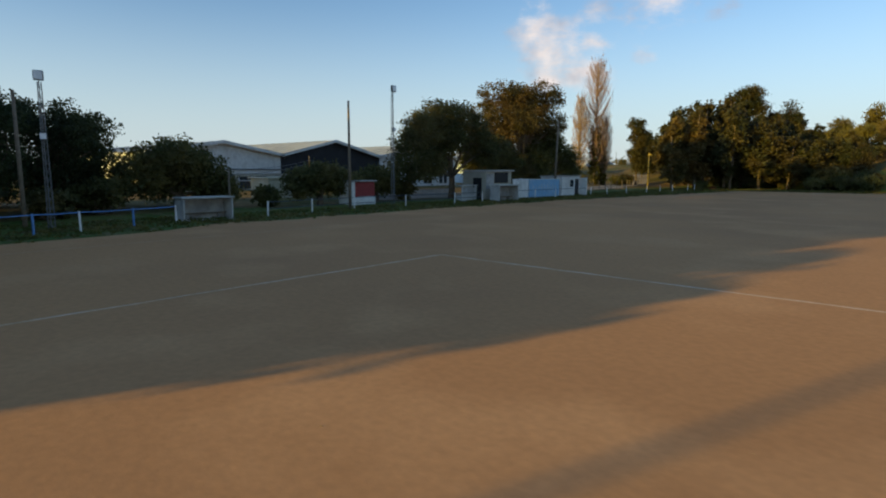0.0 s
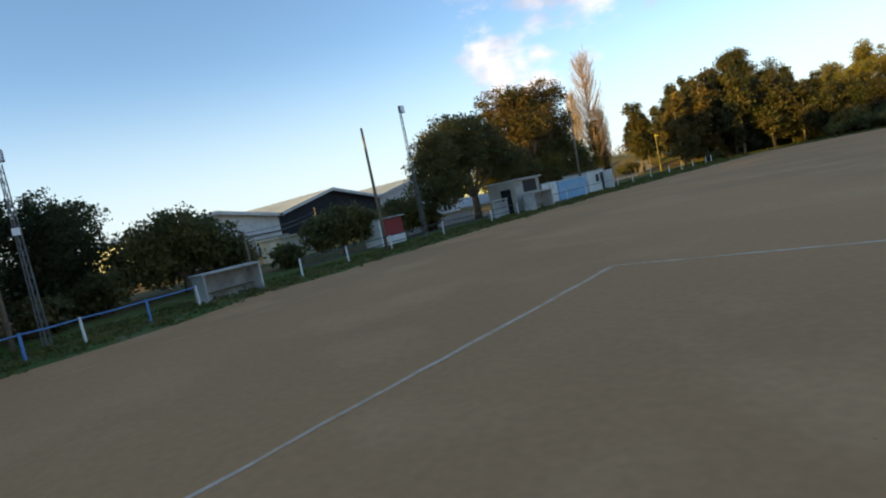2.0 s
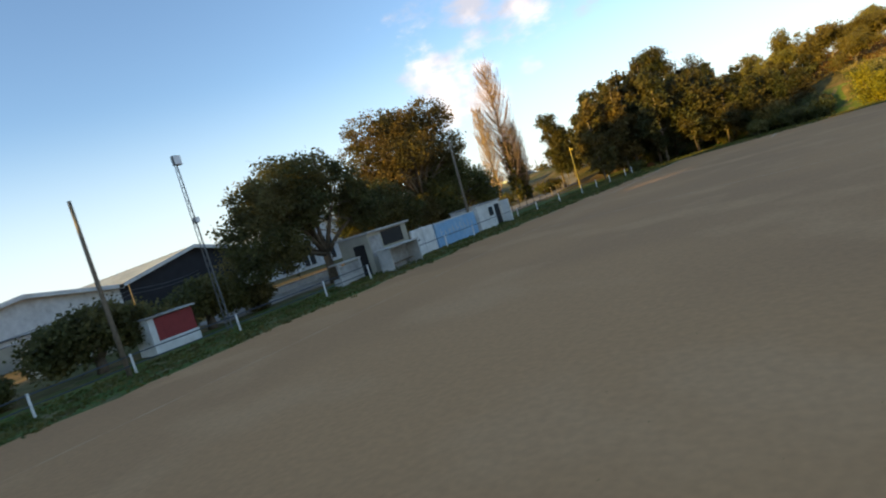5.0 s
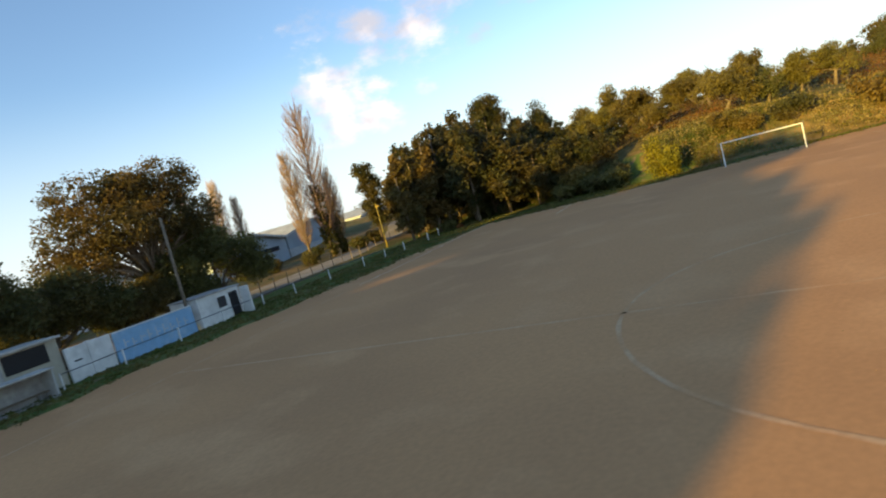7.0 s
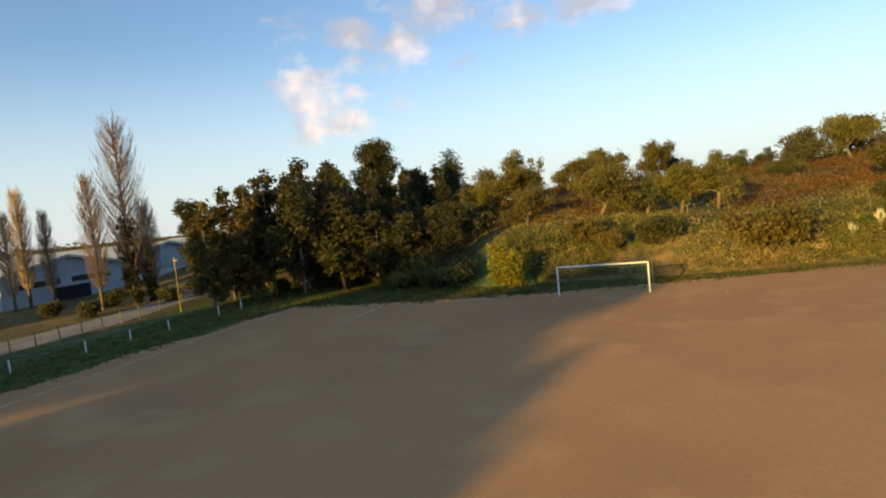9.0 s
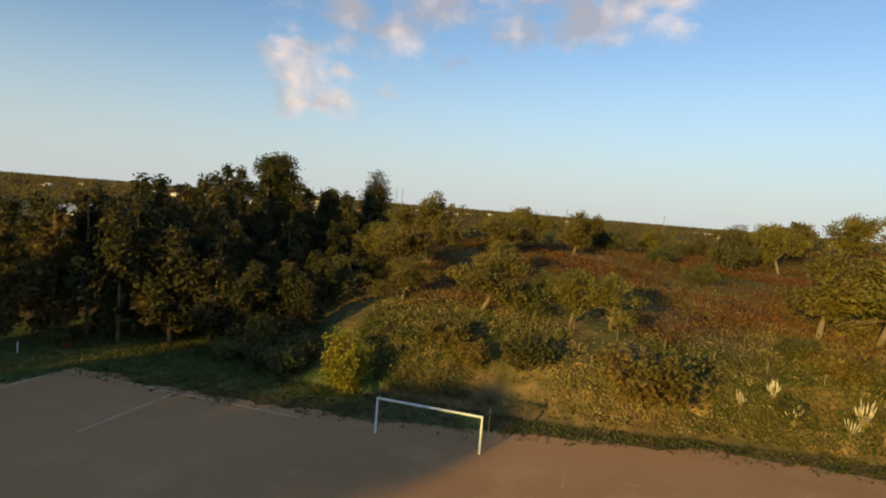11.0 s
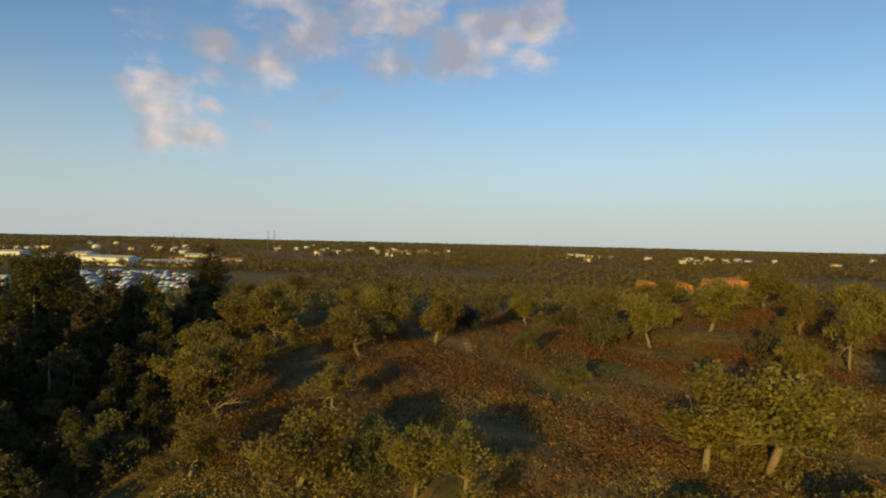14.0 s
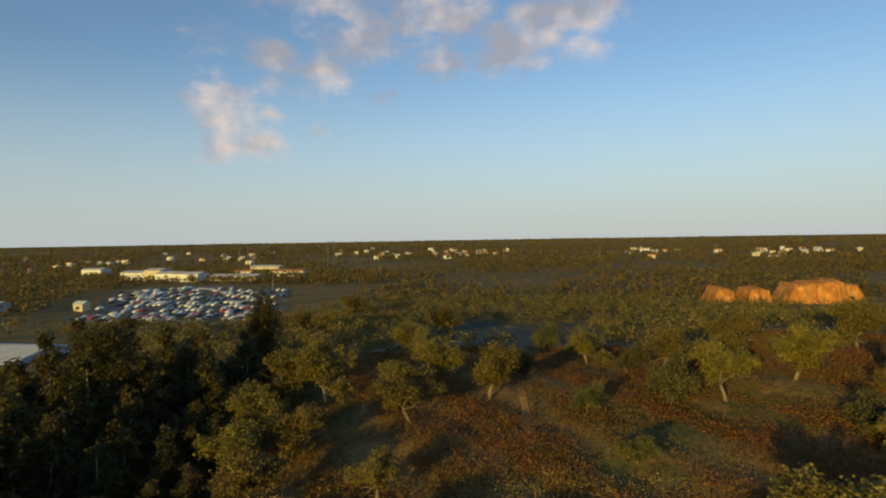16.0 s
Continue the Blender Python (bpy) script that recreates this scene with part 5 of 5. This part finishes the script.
def pebbles():
    """Small loose stones on the dirt near the take-off end and the middle."""
    rng = seeded(207)
    n = 2600
    c = np.stack([rng.uniform(-34, 20, n), rng.uniform(-98, -5, n), np.full(n, 0.032)], 1)
    r = rng.uniform(0.004, 0.015, (n, 1))
    o = np.array([(1, 0, 0), (0, 1, 0), (-1, 0, 0), (0, -1, 0), (0, 0, 0.7)])
    V = (c[:, None, :] + o[None] * r[:, None, :] * rng.uniform(0.7, 1.3, (n, 5, 1))).reshape(-1, 3)
    F = [(5 * i + a, 5 * i + b, 5 * i + 4) for i in range(n) for a, b in ((0, 1), (1, 2), (2, 3), (3, 0))]
    tagged(new("pebbles", Builder().add(V, F).mesh("pebbles", SAND)), "small pale stones scattered on the dirt", "stones", kind="stuff")


pebbles()


def woods():
    rng = seeded(300)
    pts, sizes = [], []
    for (r0, r1, n, per, leaf, sp) in ((70, 260, 3800, 62, 0.62, 1.1), (260, 700, 12000, 17, 1.55, 1.6), (700, 1800, 15000, 8, 3.2, 2.0), (1800, 4400, 15000, 5, 6.5, 3.2)):
        a = rng.uniform(-1.35, 1.15, n)
        r = np.sqrt(rng.uniform(r0 ** 2, r1 ** 2, n))
        x, y = r * np.sin(a), r * np.cos(a)
        k = np.sin(x * 0.021 + 2) * np.sin(y * 0.013) + 0.6 * np.sin(x * 0.006 + y * 0.009) + rng.normal(size=n) * 0.45
        ok = (k > -0.35) & ~((x > -275) & (x < -85) & (y > 150) & (y < 350) & (x > -190 - (y - 165) * 0.64)) & ~((x > -18) & (x < 26) & (y > 112) & (y < 176)) & ~((x > -150) & (x < -58) & (y < 98)) & ~((x > -142) & (x < -96) & (y < 114)) & ~((x > -34) & (x < 70) & (y < 102)) & ~((x > 66) & (x < 185) & (y > 236) & (y < 272))
        x, y = x[ok], y[ok]
        h = rng.uniform(3.2, 7.0, len(x)) * (1.0 if r0 < 700 else 1.15)
        c = np.stack([x, y, height(x, y) + h * 0.55], 1)
        own = np.repeat(np.arange(len(c)), per)
        p = c[own] + rng.normal(size=(len(own), 3)) * np.array([sp, sp, sp * 0.7])
        pts.append(leaf_quads(rng, p, leaf, 0.4))
    for i, (q, nm) in enumerate(zip(pts, ("near", "middle", "far", "farthest"))):
        ob = new("woodland", quads_mesh("woodland", q, WOODS))
        tagged(ob, "open olive-brown oak and scrub woodland reaching the " + ("slope below" if i == 0 else "plain" if i < 3 else "horizon"), "woodland", kind="stuff")


woods()

# the shadow over this meadow is painted in as a dark base colour
patch("meadow", [(-16, 112), (22, 110), (30, 150), (20, 178), (-14, 180), (-24, 150)], material("shaded_meadow", (0.045, 0.045, 0.022), var=0.2, scale=0.3, second=(0.06, 0.05, 0.025), mix_scale=0.05), 0.25, "meadow among the trees, its shadow put into the dark colour", "field", cell=6, wobble=6, seed=21)
patch("track", [(-28, 108), (-24, 108), (-18, 130), (-30, 150), (-33, 148), (-23, 129)], ROADM, 0.3, "pale dirt track through the scrub", "track", cell=3, wobble=1, seed=22)
patch("footpath", [(10.0, 40), (11.0, 40), (11.6, 50), (10.6, 60), (9.4, 70), (8.4, 70), (9.6, 60), (10.5, 50)], SAND, 0.06, "narrow sandy footpath over the plateau", "path", cell=1.5, wobble=0.5, seed=23)


def quarry(x0, x1, y, h, seed):
    """A cut earth bank: a steep gullied face under a flat top."""
    xs = np.arange(x0, x1 + 0.1, 0.8)
    prof = [(0, 0), (0.8, 0.12), (1.5, 0.3), (2.0, 0.5), (2.5, 0.72), (2.9, 0.9), (3.4, 1.0), (7.0, 1.02), (14, 1.0), (20, 0.1)]
    V = []
    for d, f in prof:
        for x in xs:
            u = (x - x0) / (x1 - x0)
            hh = h * min(1.0, 8 * u, 8 * (1 - u)) * (0.85 + 0.4 * noise.noise(Vector((x * 0.11, seed, 0))) + 0.12 * noise.noise(Vector((x * 0.7, seed, 3))))
            gully = 2.2 * noise.noise(Vector((x * 0.16, f * 0.6, seed))) + 1.3 * noise.noise(Vector((x * 0.55, f, seed))) + 0.5 * noise.noise(Vector((x * 1.3, f * 6, seed)))
            V.append((x, y + d * 1.6 + gully, float(height(x, y)) - 0.5 + hh * f + 0.25 * noise.noise(Vector((x * 0.9, f * 5, seed + 7)))))
    n = len(xs)
    F = [(j * n + i, j * n + i + 1, (j + 1) * n + i + 1, (j + 1) * n + i) for j in range(len(prof) - 1) for i in range(n - 1)]
    ob = new("earth_bank", Builder().add(V, F).mesh("earth_bank", ORANGE))
    tagged(ob, "bright orange cut earth bank glowing in the low sun", "earth bank", "orange earth banks", "structure")


quarry(115, 147, 252, 11, 1)
quarry(97, 107, 246, 8.5, 2)
quarry(83, 92, 244, 8, 3)


def far_house(x, y, w, d, h, wall, roof, label, floors=1, hip=1.6):
    t = thing("house", label, "building", pose(x, y, float(height(x, y))), group="distant buildings")
    part("wall", Builder().box(-w / 2, w / 2, 0, d, -1, h).mesh("wall", wall), t)
    v = [(-w / 2 - 0.4, -0.4, h), (w / 2 + 0.4, -0.4, h), (w / 2 + 0.4, d + 0.4, h), (-w / 2 - 0.4, d + 0.4, h), (-w / 2 - 0.4, d / 2, h + hip), (w / 2 + 0.4, d / 2, h + hip)]
    part("roof", Builder().add(v, [(3, 2, 1, 0), (0, 1, 5, 4), (2, 3, 4, 5), (1, 2, 5), (3, 0, 4)]).mesh("roof", roof), t)
    n = max(1, int(w / 6))
    for k in range(n):
        for f in range(floors):
            xx = -w / 2 + (k + 0.5) * w / n
            part("window", Builder().box(xx - 1.0, xx + 1.0, -0.06, 0.0, 1.0 + f * 3, 2.4 + f * 3).mesh("window", GLASS), t)
    return t


far_house(-338, 414, 24, 16, 6.5, WHITE, ROOFM, "white industrial building beside the car park")
far_house(-317, 411, 15, 16, 8.5, CREAM, ROOFM, "cream gabled building catching the sun")
far_house(-296, 400, 20, 16, 6.5, WHITE, ROOFM, "white industrial building beside the car park")
far_house(-272, 391, 22, 16, 6.0, WHITE, ROOFM, "white industrial building beside the car park")
far_house(-235, 398, 40, 14, 4.0, BEIGE, ROOFM, "low grey depot building")
far_house(-262, 500, 30, 12, 6, CREAM, ROOFM, "cream building beyond the depot")
far_house(-262, 460, 16, 10, 4, WHITE, TILE, "white house with an orange tiled roof")
far_house(-215, 452, 30, 10, 4.5, WHITE, TILE, "white house with an orange tiled roof")
far_house(-430, 470, 22, 14, 7, WHITE, ROOFM, "white building among the trees")
far_house(-205, 215, 5, 5, 3.2, CREAM, ROOFM, "cream gatehouse at the car park")
far_house(-248, 205, 16, 8, 3.2, PALEBLUE, ROOFM, "low pale shed beside the car park")
rng_t = seeded(410)
for k in range(96):
    a = rng_t.uniform(-1.0, 0.75)
    r = rng_t.uniform(780, 1500)
    if k % 3:
        a = rng_t.choice([-0.27, -0.13, 0.17, 0.36, -0.72, -0.55]) + rng_t.normal() * 0.035
        r = 1050 + rng_t.normal() * 110
    far_house(r * math.sin(a), r * math.cos(a), rng_t.uniform(6, 12), 7, rng_t.uniform(3.5, 5.5), WHITE if rng_t.random() < 0.75 else CREAM, TILE if rng_t.random() < 0.5 else ROOFM, "small distant white house in the plain", 1)

# ---- car park ----
patch("car_park", [(-118, 160), (-92, 166), (-108, 232), (-150, 322), (-228, 340), (-262, 300), (-190, 205), (-178, 172)], ASPHALT, 0.12, "large grey asphalt car park full of parked cars", "car park", cell=8, wobble=3, seed=41)


def car_mesh(paint):
    prof = [(-2.1, 0.35), (-2.15, 0.75), (-1.9, 0.95), (-1.1, 1.0), (-0.6, 1.42), (0.9, 1.45), (1.5, 1.0), (2.0, 0.9), (2.12, 0.6), (2.05, 0.35)]
    V = [(x, s * (0.85 if z < 1.1 else 0.68), z) for s in (-1, 1) for x, z in prof]
    n = len(prof)
    F = [(i, (i + 1) % n, n + (i + 1) % n, n + i) for i in range(n)] + [tuple(range(n))[::-1], tuple(range(n, 2 * n))]
    return Builder().add(V, F).mesh("body", paint)


def car(paint, label):
    t = thing("parked_car", label, "car", group="parked cars")
    part("body", car_mesh(paint), t)
    part("glasshouse", Builder().box(-0.95, 1.3, -0.74, 0.74, 1.02, 1.32).mesh("glasshouse", GLASS, bevel=0.1), t, "dark tinted window band")
    for x in (-1.3, 1.3):
        for s in (-1, 1):
            part("wheel", Builder().tube([(x, s * 0.66, 0.32), (x, s * 0.87, 0.32)], [0.32, 0.32], 8).mesh("wheel", DARK), t)
    return t


fleet = [car(c, "parked " + n + " car in the crowded car park") for c, n in zip(CARS, ("white", "silver", "dark", "blue", "red"))]
rng_c = seeded(420)


def inside(x, y):
    poly = [(-116, 164), (-96, 168), (-111, 230), (-150, 318), (-226, 335), (-256, 300), (-188, 208), (-176, 175)]
    c = False
    for i in range(len(poly)):
        (x1, y1), (x2, y2) = poly[i], poly[i - 1]
        if (y1 > y) != (y2 > y) and x < (x2 - x1) * (y - y1) / (y2 - y1) + x1:
            c = not c
    return c


spots, parked = [], set()
for row in range(34):
    y = 166 + row * 5.2
    if row % 3 == 2:
        continue
    x = -262.0
    while x < -90:
        x += 2.9
        if inside(x, y) and rng_c.random() < 0.62:
            spots.append((x + rng_c.normal() * 0.15, y + rng_c.normal() * 0.2))
spots = [spots[i] for i in rng_c.permutation(len(spots))[:290]]
for i, (x, y) in enumerate(spots):
    k = int(rng_c.choice(5, p=[0.34, 0.26, 0.2, 0.14, 0.06]))
    m = pose(x, y, float(height(x, y)) + 0.12, 0, 0, 90 + rng_c.normal() * 3)
    if k in parked:
        copy_thing(fleet[k], m)
    else:
        fleet[k].matrix_basis = m
        parked.add(k)
for x, y, h in ((-300, 520, 26), (-292, 522, 26), (-196, 500, 30), (-190, 500, 30), (-30, 520, 22), (60, 560, 22), (-120, 420, 12), (-150, 300, 9)):
    pole("distant_mast", x, y, h, 0.35, STEEL, "thin grey mast standing over the woods")
